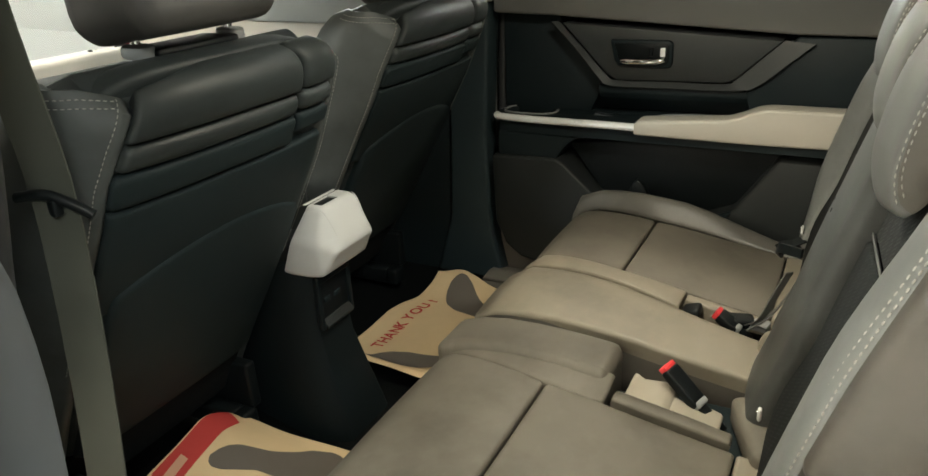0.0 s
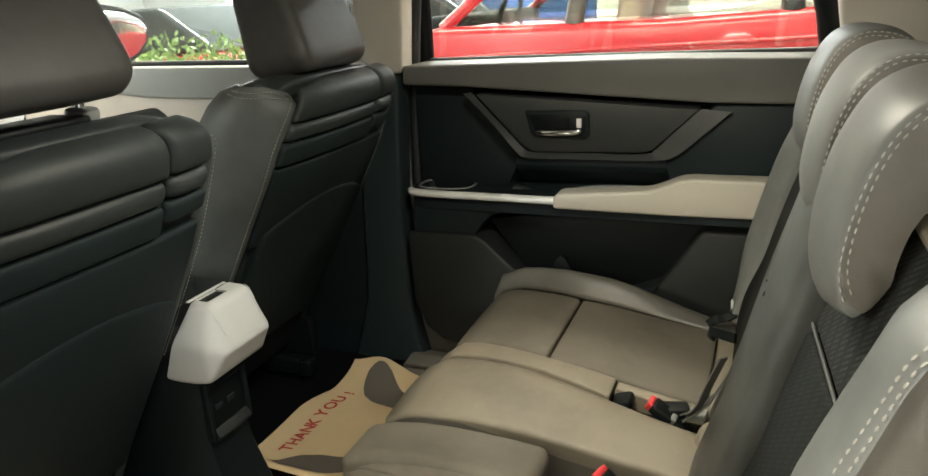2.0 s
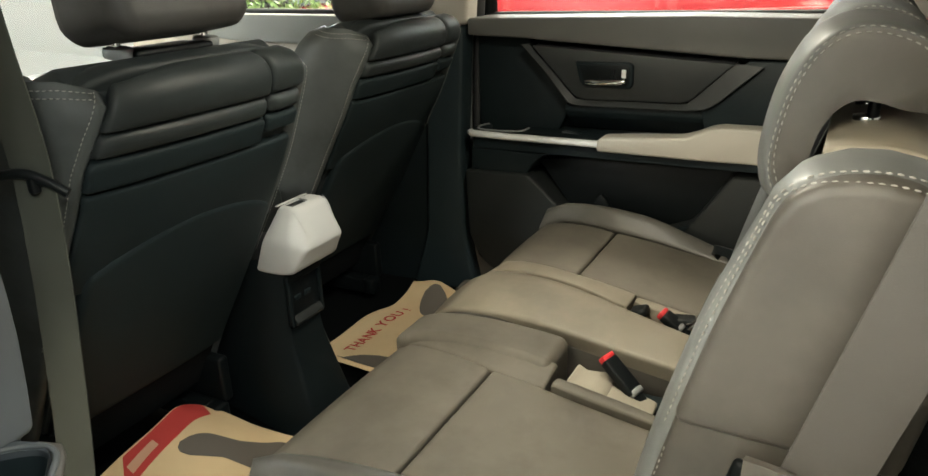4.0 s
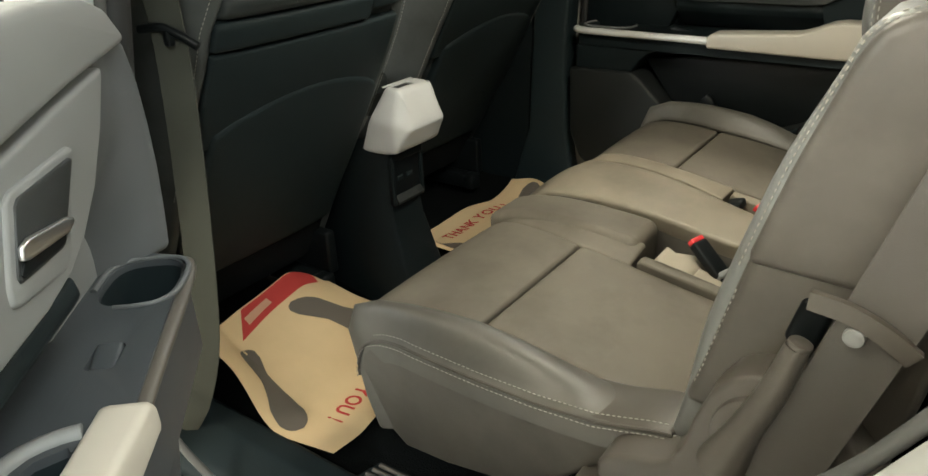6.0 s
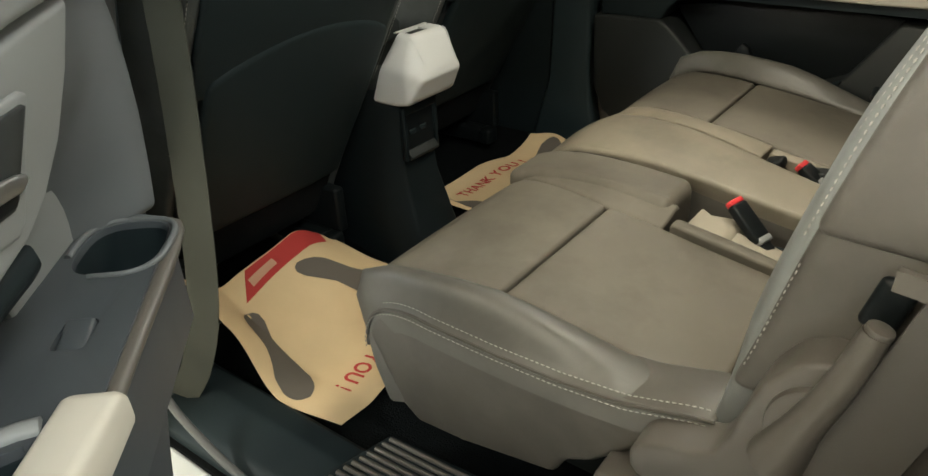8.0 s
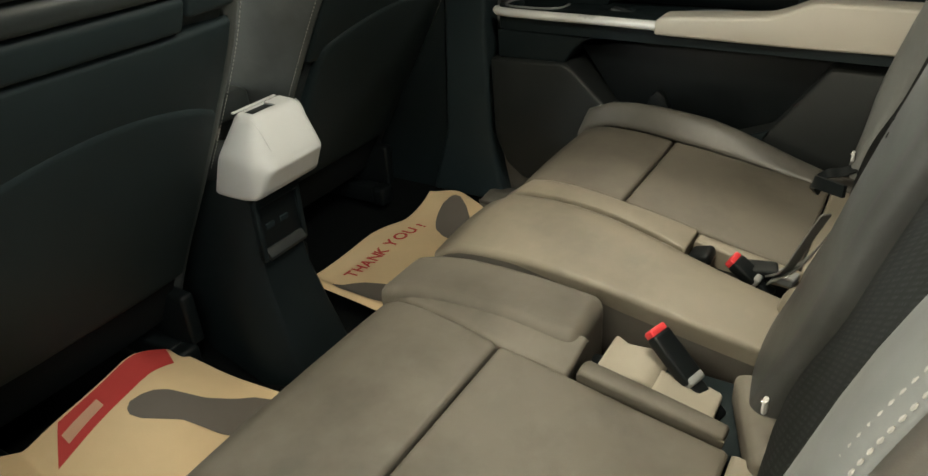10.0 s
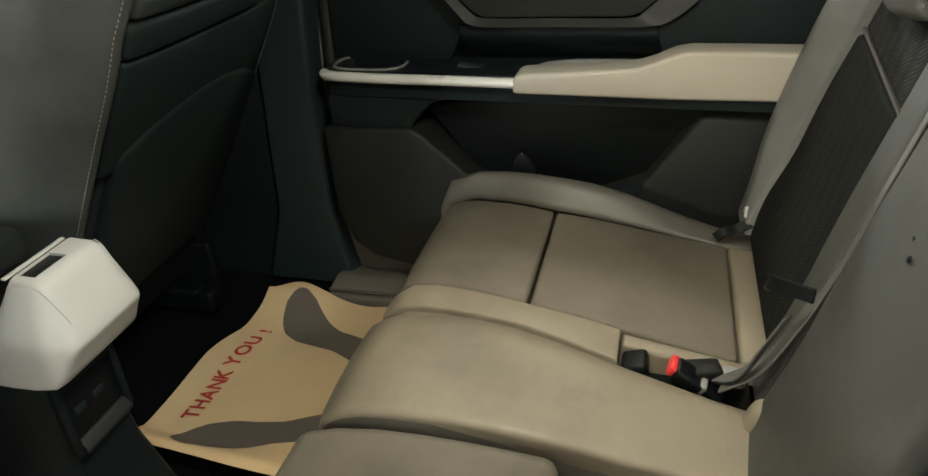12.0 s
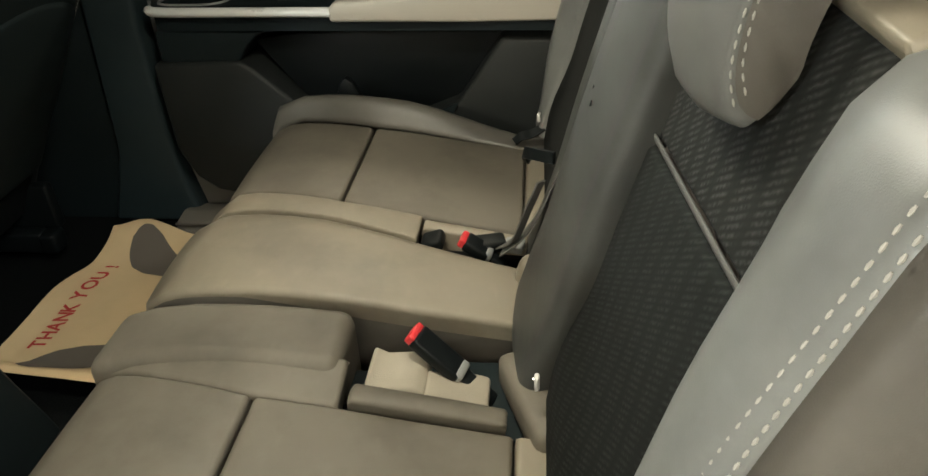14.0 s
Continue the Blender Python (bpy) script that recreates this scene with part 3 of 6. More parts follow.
# ---------------------------------------------------------------- rear backrests
BACK = along([(0.460, 0.70), (0.487, 0.78), (0.512, 0.86), (0.542, 0.98), (0.576, 1.10), (0.602, 1.19), (0.617, 1.225), (0.645, 1.243), (0.70, 1.243), (0.735, 1.22), (0.755, 1.15), (0.72, 0.95), (0.69, 0.76)])
BS = np.array([BACK(s) for s in np.linspace(0, 1, 240)])
B_TOP = int(np.argmax(BS[:, 1]))


def back_s(z):
    """How far along the backrest's line its front lies at the height z."""
    return int(np.argmin(abs(BS[:B_TOP, 1] - z))) / 239


def back_panel(name, s0, s1, ya, yb, seat, label="", mat=None, r=0.007, lift=lambda w, s: 0.0, depth=0.04, nu=16, nv=8, puff=0.002, edges=(1, 1, 1, 1)):
    """A panel on the backrest between s0 and s1 up along it, and from ya(s) to yb(s) across; lift moves it forward."""
    f0, f1 = (s0 if callable(s0) else lambda w: s0), (s1 if callable(s1) else lambda w: s1)
    s0, s1 = f0(0.5), f1(0.5)
    def P(u, v):
        s = f0(v) + (f1(v) - f0(v)) * u
        x, z = BACK(s)
        return (x - lift(v, s), ya(s) + (yb(s) - ya(s)) * v, z)
    su = np.linalg.norm(np.diff(np.array([BACK(s) for s in np.linspace(s0, s1, 30)]), axis=0), axis=1).sum()
    return patch(name, P, su, abs(yb(s0) - ya(s0)), r, depth, mat or LEATHER, seat, label, nu, nv, False, edges, puff)


def const(y):
    return lambda s: y


def zline(*pts):
    """A line up the backrest: y as a function of the place along it, through pairs of z and y."""
    ss = [back_s(z) for z, y in pts] + [1.0]
    ys = [y for z, y in pts] + [pts[-1][1]]
    return lambda s: float(np.interp(s, ss, ys))


S_TOP = 0.62
PIPE_S = lambda z: float(np.interp(z, BS[:B_TOP, 1], np.arange(B_TOP) / 239))


def backrest(seat, ya, yb, out_left, bolster):
    """Bolster, ribbed and plain inserts and rim of a backrest between ya (outboard or near) and yb."""
    d = 1 if out_left else -1
    o, i = (ya, yb) if out_left else (yb, ya)
    seam = zline((0.75, o + d * bolster * 0.72), (1.0, o + d * bolster * 0.90), (1.16, o + d * bolster * 1.18), (1.22, o + d * bolster * 1.15))
    pipe = lambda w: PIPE_S(1.092 - 0.034 * (w if out_left else 1 - w))
    def swell(w, s):
        t = 1 - w if out_left else w
        return (0.024 * smooth01(t / 0.45) - 0.005 * smooth01((t - 0.75) / 0.25)) * smooth01((BACK(s)[1] - 0.72) / 0.2) * (1 - 0.55 * smooth01((BACK(s)[1] - 1.08) / 0.13))
    a, b = (const(o), seam) if out_left else (seam, const(o))
    back_panel("bolster", 0.04, S_TOP, a, b, seat, "swelling smooth leather bolster", LEATHER_LT, lift=swell, r=0.008, nv=10, nu=24)
    a, b = (seam, const(i)) if out_left else (const(i), seam)
    back_panel("lower_insert", 0.03, lambda w: pipe(w) - 0.004, a, b, seat, "dark brushed fabric insert", FABRIC_LO, r=0.006, lift=lambda w, s: -0.015 * smooth01((BACK(s)[1] - 0.76) / 0.16) - 0.022 * (1 - smooth01((BACK(s)[1] - 0.70) / 0.15)))
    back_panel("upper_insert", lambda w: pipe(w) + 0.001, back_s(1.232), a, b, seat, "dark ribbed fabric insert", FABRIC, r=0.006, lift=lambda w, s: -0.020)
    cord = []
    for w in np.linspace(0, 1, 14):
        x, z = BACK(pipe(w))
        cord.append((x + 0.0195, a(pipe(w)) * (1 - w) + b(pipe(w)) * w, z - 0.001))
    tube("piping", cord, 0.0058, LEATHER_HR, seat, "flat matt grey ridge across the insert", n=12, flat=0.32, up=(1, 0, 0.3))
    back_panel("top_roll", back_s(1.232) + 0.005, S_TOP, a, b, seat, "leather roll along the top of the backrest", LEATHER, r=0.006)


backrest(near_seat, 0.438, 0.842, True, 0.092)
# the outboard side and the back shell of the near backrest
def shell(seat, ya, yb, name="back_shell", low=0.0, inset=0.028, edge=0.006):
    pts = [tuple(p) for p in BS[10:235:5] if p[1] > low]
    pts = [(x + inset * (1 if inset > 0 else 1 - 0.6 * smooth01((z - 1.08) / 0.13)) if i < len(pts) * 0.5 else x - 0.004, z - (0.010 * (inset > 0.01) if z > 1.15 else 0)) for i, (x, z) in enumerate(pts)]
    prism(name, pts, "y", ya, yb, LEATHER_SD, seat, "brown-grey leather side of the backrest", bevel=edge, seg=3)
shell(near_seat, 0.440, 0.832, "back_shell", 0.885)
shell(near_seat, 0.436, 0.820, "lower_valance")
shell(near_seat, 0.4195, 0.462, "side_panel", 0.978, -0.010, 0.013)
shell(near_seat, 0.4245, 0.462, "lower_side", 0.80, -0.008, 0.012)
# double stitching up the outboard rim and back along the shoulder
rows = [[], []]
for s in np.linspace(back_s(0.985), 0.615, 110):
    p, z = BACK(s), BACK(s)[1]
    roll = smooth01((s - back_s(1.215)) / 0.06)
    out = 0.019 * (1 - 0.55 * smooth01((z - 1.08) / 0.13)) + 0.0012
    rows[0].append((p[0] - out * (1 - roll), 0.4475, z + 0.0016 * roll))
    rows[1].append((p[0] - (0.0135 * (1 - 0.6 * smooth01((z - 1.08) / 0.13)) + 0.0018) * (1 - roll), 0.4265 + 0.0128 * (1 - roll), z - 0.0020 * roll))
low_row = [(BACK(back_s(z))[0] - 0.006, 0.4285, z) for z in np.linspace(0.84, 0.97, 20)]
stitches("stitching", rows + [low_row], THREAD, near_seat, step=0.0078, long=0.0044, r=0.0011)

backrest(wide_seat, 1.19, 1.612, False, 0.105)
shell(wide_seat, 1.195, 1.6115)
# the middle backrest is smooth leather and stands proud of the inserts
def proud(w, s):
    return 0.028 * math.sin(math.pi * (0.1 + 0.8 * w)) ** 0.6 - 0.004
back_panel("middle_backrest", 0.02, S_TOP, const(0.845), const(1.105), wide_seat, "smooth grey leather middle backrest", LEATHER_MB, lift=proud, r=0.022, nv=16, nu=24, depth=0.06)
shell(wide_seat, 0.85, 1.10, "middle_shell")
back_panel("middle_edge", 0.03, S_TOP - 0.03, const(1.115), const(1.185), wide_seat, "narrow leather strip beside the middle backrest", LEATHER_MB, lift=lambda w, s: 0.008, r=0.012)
rbox("foot_roll", (0.474, 1.075, 0.735), (0.05, 0.050, 0.07), 0.020, LEATHER, wide_seat, "small leather roll at the foot of the middle backrest", turn=Matrix.Rotation(0.28, 4, "Y"), seg=4)
for k in range(2):
    disc("ink_spot", (BACK(back_s(1.045 + 0.012 * k))[0] - 0.0285, 0.955 + 0.010 * k, 1.045 + 0.014 * k), 0.0034 - 0.0014 * k, 0.001, (-1, 0, 0.25), BLACK, wide_seat, "dark ink mark", n=8, bevel=0.0003)


def headrest(seat, yc, w, dx=0.0):
    """A wrap-over headrest: a padded slab that hangs in front of the backrest's top, with stitched brown sides."""
    out = [(0.596, 1.163), (0.584, 1.172), (0.578, 1.198), (0.581, 1.235), (0.592, 1.280), (0.610, 1.316), (0.636, 1.338), (0.668, 1.341), (0.705, 1.328), (0.733, 1.300), (0.742, 1.275),
           (0.732, 1.262), (0.705, 1.262), (0.676, 1.270), (0.652, 1.271), (0.632, 1.258), (0.617, 1.232), (0.609, 1.200), (0.606, 1.176)]
    pts = [tuple(p) for p in curve(out + [out[0]], 72)[:-1]]
    cx, cz = 0.645, 1.272
    n = len(pts)

    def place(x, z, a, inset):
        """A point of the profile at the place a (-1..1) across, drawn in at the rim by inset."""
        bulge = 0.016 * (1 - abs(a) ** 2.4) * smooth01((0.70 - x) / 0.10)
        low = 0.010 * (1 - a * a) * smooth01((1.20 - z) / 0.04)
        wide = w / 2 * (1 - 0.05 * smooth01((1.26 - z) / 0.10))
        d = math.hypot(x - cx, z - cz) + 1e-6
        return (x + dx - bulge - (x - cx) / d * inset, yc + a * wide, z - low + 0.006 * (1 - a * a) * smooth01((z - 1.30) / 0.03) - (z - cz) / d * inset)

    cross = [(-1.0, 0.006), (-0.992, 0.003), (-0.97, 0.001), (-0.93, 0.0), (-0.8, 0.0), (-0.5, 0.0), (0.0, 0.0), (0.5, 0.0), (0.8, 0.0), (0.93, 0.0), (0.97, 0.001), (0.992, 0.003), (1.0, 0.006)]
    verts, faces = [], []
    for a, inset in cross:
        verts += [place(x, z, a, inset) for x, z in pts]
    for r in range(len(cross) - 1):
        for i in range(n):
            j = (i + 1) % n
            faces.append((r * n + i, r * n + j, (r + 1) * n + j, (r + 1) * n + i))
    faces.append(tuple(range((len(cross) - 1) * n, len(cross) * n)))
    faces.append(tuple(range(n))[::-1])
    bm = bmesh.new()
    vs = [bm.verts.new(v) for v in verts]
    for f in faces:
        bm.faces.new([vs[k] for k in f])
    body = part("headrest", bm, LEATHER_HR, seat, "wrap-over headrest in smooth grey leather", sharp=60)
    rows = []
    edge = [p for p in pts[1:40]]
    for side, nm in ((-1, "side_gusset"), (1, "side_gusset")):
        # the brown-grey gusset that closes each side
        g0 = [place(cx + (x - cx) * 0.955 + 0.002, cz + (z - cz) * 0.945, side, 0.0) for x, z in pts]
        g1 = [place(cx + (x - cx) * 0.80 + 0.002, cz + (z - cz) * 0.80, side, 0.0) for x, z in pts]
        gv = [(x, y + side * 0.0015, z) for x, y, z in g0] + [(x, y + side * 0.0045, z) for x, y, z in g1]
        gf = [(i, (i + 1) % n, n + (i + 1) % n, n + i) for i in range(n)] + [tuple(range(n, 2 * n))]
        bm = bmesh.new()
        vs = [bm.verts.new(v) for v in gv]
        for f in gf:
            bm.faces.new([vs[k] for k in f])
        part(nm, bm, LEATHER_SD, body, "brown-grey leather gusset", sharp=70)
        for sc, dy in ((0.975, 0.0012), (0.90, 0.0032)):
            row = []
            for x, z in out[1:10]:
                p = place(cx + (x - cx) * sc + 0.001, cz + (z - cz) * sc, side, 0.0)
                row.append((p[0], p[1] + side * dy, p[2]))
            rows.append(curve(row, 60))
    stitches("stitching", rows, THREAD, body, step=0.0085, long=0.0048, r=0.0009)
    for dy in (-0.045, 0.045):
        tube("post", [(0.668 + dx, yc + dy, 1.232), (0.672 + dx, yc + dy, 1.30)], 0.006, BLACK, body, "black headrest post", n=10)
        disc("guide", (0.664 + dx, yc + dy, 1.246), 0.013, 0.008, (0, 0, 1), CHROME, body, "chrome post guide")
    return body


headrest(near_seat, 0.706, 0.172)
headrest(wide_seat, 0.975, 0.165)
headrest(wide_seat, 1.334, 0.172)

# child-seat anchor buttons at the foot of the backrests
for y in (0.821, 1.541):
    btn = thing("anchor_button", (0.483, y, 0.78), "small white plastic child-seat anchor tag at the backrest's foot", "tag", "anchor tags")
    rbox("tag_plate", (0.481, y, 0.780), (0.006, 0.011, 0.020), 0.003, WHITE, btn)
    disc("rivet", (0.4775, y, 0.784), 0.0025, 0.003, (-1, 0, 0), CHROME, btn, n=10, bevel=0.0005)


# ---------------------------------------------------------------- buckles and straps
def buckle(base, tip, name_label, s=1.0):
    """A seat-belt buckle: black housing, red press button on its end, stalk below."""
    b, t = Vector(base), Vector(tip)
    d = (t - b).normalized()
    ob = thing("seat_belt_buckle", base, name_label, "belt buckle", "buckles")
    side = d.cross(Vector((0, 0, 1))).normalized()
    up = side.cross(d).normalized()
    m = Matrix((side, d, up)).transposed().to_4x4()
    L = (t - b).length
    rbox("housing", b + d * (L * 0.70), (0.034 * s, L * 0.60, 0.018 * s), 0.005, BLACK, ob, "black plastic housing", turn=m)
    rbox("collar", b + d * (L * 0.42), (0.030 * s, 0.012, 0.021 * s), 0.004, PLASTIC_MD, ob, "grey collar", turn=m)
    rbox("button", t + d * 0.003, (0.030 * s, 0.010, 0.015 * s), 0.003, RED, ob, "red press button", turn=m)
    rbox("stalk", b + d * (L * 0.18), (0.024 * s, L * 0.45, 0.010), 0.004, BLACK, ob, "black stalk", turn=m)
    return ob


buckle((0.425, 0.885, 0.69), (0.335, 0.912, 0.765), "black seat-belt buckle with red button standing in the seat well")
buckle((0.43, 1.155, 0.705), (0.372, 1.163, 0.742), "black seat-belt buckle with red button lying low in its well")
flap = thing("buckle_pocket", (0.31, 0.885, 0.69), "folded beige webbing and tongue lying in the seat well", "belt tongue")
rbox("webbing_fold", (0.315, 0.883, 0.722), (0.075, 0.072, 0.028), 0.009, SLEEVE, flap, "folded beige belt sleeve", turn=Matrix.Rotation(0.22, 4, "Y"), cuts=3, shape=lambda v: (v.x, v.y, v.z + 0.006 * math.sin(v.x * 90)))
rbox("sleeve_tail", (0.385, 0.872, 0.708), (0.08, 0.055, 0.022), 0.008, SLEEVE, flap, "pale sleeve tail", turn=Matrix.Rotation(0.3, 4, "Y"), cuts=3, shape=lambda v: (v.x, v.y + 0.008 * math.sin(v.x * 60), v.z))
rags = thing("belt_tongue", (0.34, 1.165, 0.70), "black belt tongue lying in the buckle well", "belt tongue")
rbox("tongue_cap", (0.322, 1.170, 0.735), (0.035, 0.04, 0.02), 0.007, BLACK, rags, turn=Matrix.Rotation(-0.3, 4, "Y"))
rbox("tongue_plate", (0.405, 1.178, 0.727), (0.055, 0.035, 0.018), 0.005, BLACK, rags, turn=Matrix.Rotation(0.25, 4, "Z"))
rbox("latch", (0.445, 1.172, 0.728), (0.03, 0.03, 0.012), 0.003, PLASTIC_MD, rags, turn=Matrix.Rotation(-0.2, 4, "Z"))

mid_belt = thing("seat_belt", (0.47, 1.14, 0.72), "grey middle seat-belt webbing running down the backrest", "seat belt")
pts = curve([(0.640, 1.130, 1.240), (0.600, 1.128, 1.19), (0.560, 1.124, 1.06), (0.528, 1.122, 0.94), (0.500, 1.122, 0.86), (0.468, 1.128, 0.785), (0.430, 1.145, 0.738)], 26)
strap("webbing", pts, 0.034, 0.0025, (0.15, 1, 0), BELT_LT, mid_belt)
strap("webbing_tail", curve([(0.484, 1.112, 0.87), (0.466, 1.118, 0.82), (0.447, 1.128, 0.765), (0.425, 1.158, 0.735)], 12), 0.018, 0.0025, (0.6, 0.7, 0), BELT_LT, mid_belt)
loop_a = curve([(0.500, 1.085, 0.918), (0.474, 1.104, 0.915), (0.462, 1.128, 0.905), (0.468, 1.150, 0.886)], 14)
strap("keeper", loop_a, 0.016, 0.006, (0.2, 0, 1), BLACK, mid_belt, "black elastic belt keeper")
far_belt = thing("belt_loop", (0.43, 1.535, 0.745), "black webbing loop at the far end of the bench", "strap")
strap("webbing", curve([(0.435, 1.520, 0.738), (0.450, 1.525, 0.748), (0.468, 1.532, 0.750), (0.49, 1.54, 0.76)], 12), 0.018, 0.004, (0.2, 0.6, 0.5), BLACK, far_belt)

# ---------------------------------------------------------------- outboard hinge cover, recliner lever and belt of the near seat
cover = thing("seat_hinge_cover", (0.48, 0.40, 0.50), "taupe plastic seat hinge cover with rounded recliner boss", "seat trim")
prism("lower_cover", [(0.372, 0.660), (0.362, 0.62), (0.372, 0.57), (0.40, 0.53), (0.52, 0.53), (0.545, 0.60), (0.536, 0.668), (0.524, 0.672)], "y", 0.385, 0.44, PLASTIC_BR, cover, "lower step of the cover", bevel=0.005, seg=3)
prism("upper_cover", [(0.412, 0.722), (0.414, 0.700), (0.424, 0.690), (0.534, 0.690), (0.60, 0.690), (0.70, 0.72), (0.70, 0.82), (0.65, 0.88), (0.60, 0.908), (0.575, 0.910), (0.552, 0.898), (0.532, 0.870), (0.518, 0.830), (0.510, 0.792), (0.498, 0.766), (0.48, 0.757), (0.455, 0.750), (0.425, 0.738)], "y", 0.378, 0.432, PLASTIC_BR, cover, "moulded side cover", bevel=0.006, seg=3)
disc("boss", (0.588, 0.376, 0.838), 0.050, 0.012, (0, -1, 0), PLASTIC_BR, cover, "round recliner boss", n=40, bevel=0.004)
lever = thing("recliner_lever", (0.58, 0.38, 0.80), "taupe plastic recliner lever pointing up", "lever")
tube("arm", curve([(0.556, 0.368, 0.80), (0.572, 0.364, 0.85), (0.592, 0.366, 0.905), (0.606, 0.372, 0.958)], 12), [0.026, 0.024, 0.021, 0.018, 0.016, 0.015, 0.0145, 0.014, 0.0135, 0.013, 0.0125, 0.0115], PLASTIC_BR, lever, "tapering lever arm", n=14)
disc("tip", (0.6075, 0.3725, 0.9605), 0.0112, 0.006, (0.25, 0.05, 1), PLASTIC_BR, lever, "round end of the lever", n=16)
rbox("slot", (0.606, 0.412, 0.960), (0.030, 0.012, 0.050), 0.008, BLACK, lever, "black slot behind the lever", turn=Matrix.Rotation(0.25, 4, "Y"))

belt = thing("seat_belt", (0.55, 0.37, 0.55), "grey outboard seat-belt webbing with steel guide plate and bolt", "seat belt")
strap("webbing", curve([(0.80, 0.395, 1.50), (0.735, 0.388, 1.25), (0.665, 0.380, 1.0), (0.60, 0.360, 0.78), (0.53, 0.335, 0.55), (0.50, 0.32, 0.46)], 24), 0.062, 0.003, (1, 0, -0.25), BELT, belt)
guide = strap("guide_plate", curve([(0.608, 0.376, 1.006), (0.640, 0.372, 1.004), (0.670, 0.372, 0.992), (0.694, 0.376, 0.974)], 14), 0.018, 0.008, (0.2, 0, 1), PLASTIC_BR, belt, "curved plastic guide plate")
disc("bolt", (0.648, 0.370, 0.984), 0.009, 0.008, (0, -1, 0), PLASTIC_MD, guide, "grey bolt head", n=18)

# ---------------------------------------------------------------- front seats
def front_seat(dx, yc, label, raised):
    """A front seat seen from behind: back panel with seams and pocket, side bolsters, headrest, base."""
    seat = thing("front_seat", (-0.55 + dx, yc, 0.44), label, "car seat", "front seats")
    rear = along([(-0.238, 1.290), (-0.208, 1.277), (-0.197, 1.245), (-0.212, 1.20), (-0.258, 1.10), (-0.315, 1.0), (-0.372, 0.90), (-0.430, 0.80), (-0.490, 0.70), (-0.545, 0.60), (-0.58, 0.53)])
    front = along([(-0.30, 1.298), (-0.35, 1.285), (-0.382, 1.25), (-0.405, 1.20), (-0.45, 1.08), (-0.51, 0.97), (-0.56, 0.88), (-0.61, 0.78), (-0.66, 0.68), (-0.70, 0.60), (-0.72, 0.53)])
    hw = lambda s: 0.216 + 0.010 * smooth01((s - 0.1) / 0.3) - 0.022 * smooth01((0.07 - s) / 0.07)
    # the panels draw in towards the shoulder on the near side, where the bolster wraps round
    hn = lambda s: float(np.interp(s, [0, 0.03, 0.118, 0.18, 0.32, 1], [0.164, 0.171, 0.203, 0.219, 0.225, 0.226]))
    across = lambda w, s: yc + w * (hn(s) if w < 0 else hw(s))

    def back(name, s0, s1, w0, w1, mat, lab="", r=0.008, push=0.0, depth=0.03, puff=0.003, nu=10, nv=14, arch=0.0):
        def P(u, v):
            w = w0 + (w1 - w0) * v
            t0 = s0 - arch * math.sin(math.pi * v) ** 0.7 + (0.034 * smooth01((-0.25 - w) / 0.75) if s0 == 0 else 0)
            s = t0 + (s1 - t0) * u
            x, z = rear(s)
            return (x + dx + push - 0.014 * abs(w) ** 4, across(w, s), z)
        su = np.linalg.norm(np.diff(np.array([rear(s) for s in np.linspace(s0, s1, 20)]), axis=0), axis=1).sum()
        return patch(name, P, su, abs(w1 - w0) * 0.205, r, depth, mat, seat, lab, nu, nv, False, (1, 1, 1, 1), puff)
    s_pk = 0.118
    back("upper_back", 0.0, s_pk, -0.99, 0.55, LEATHER_FS, "padded upper back panel", r=0.010, puff=0.004)
    back("upper_corner", 0.0, s_pk - 0.004, 0.56, 0.99, LEATHER_FS, "padded shoulder panel", r=0.010, puff=0.004)
    # the padded rim of the pocket and the folds of the panel below it
    back("pocket_rim", s_pk + 0.003, s_pk + 0.046, -0.99, 0.55, LEATHER_FS, "padded leather rim of the pocket", r=0.014, puff=0.004)
    back("pocket_rim", s_pk - 0.001, s_pk + 0.041, 0.56, 0.99, LEATHER_FS, "padded leather rim of the pocket", r=0.014, puff=0.004)
    back("fold_panel", s_pk + 0.048, 0.222, -0.99, 0.55, LEATHER_SHADED, "leather pocket panel, shade in its colour", r=0.009, puff=0.002)
    back("fold_corner", s_pk + 0.043, 0.202, 0.56, 0.99, LEATHER_SHADED, "leather pocket panel, shade in its colour", r=0.009, puff=0.002)
    back("pocket_panel", 0.226, 0.444, -0.98, 0.98, LEATHER_SHADED, "leather pocket panel, shade in its colour", r=0.007, push=-0.003, puff=0.004)
    back("map_pocket", 0.419, 0.856, -0.88, 0.96, LEATHER_SHADED, "slack map pocket, shade in its colour", r=0.012, push=0.005, puff=0.008, nu=16, arch=0.075)
    back("skirt", 0.845, 1.0, -0.93, 0.93, SUEDE, "black cloth skirt", r=0.01, push=-0.01)
    # sides: one padded side for each bolster, from the rear seam to the front
    for sd in (-1, 1):
        def P(u, v, sd=sd):
            s = 0.01 + 0.93 * u
            a, b = rear(s), front(s)
            q = a + (b - a) * v
            bul = (0.062 * math.sin(math.pi * (0.04 + 0.66 * v)) + 0.004 * v) * (1 - 0.4 * smooth01((s - 0.40) / 0.5))
            if sd < 0:
                bul += (0.226 - hn(s)) * 0.4 * math.sin(math.pi * v)
                return (q[0] + dx - 0.015 * (1 - v), yc - (hn(s) - 0.003 + bul), q[1] - (0.018 - 0.016 * smooth01(v / 0.3)) * (1 - smooth01(s / 0.10)))
            return (q[0] + dx - 0.015 * (1 - v), yc + hw(s) - 0.003 + bul * (0.45 + 0.55 * smooth01(s / 0.14)), q[1] - 0.030 * (1 - smooth01(s / 0.10)))
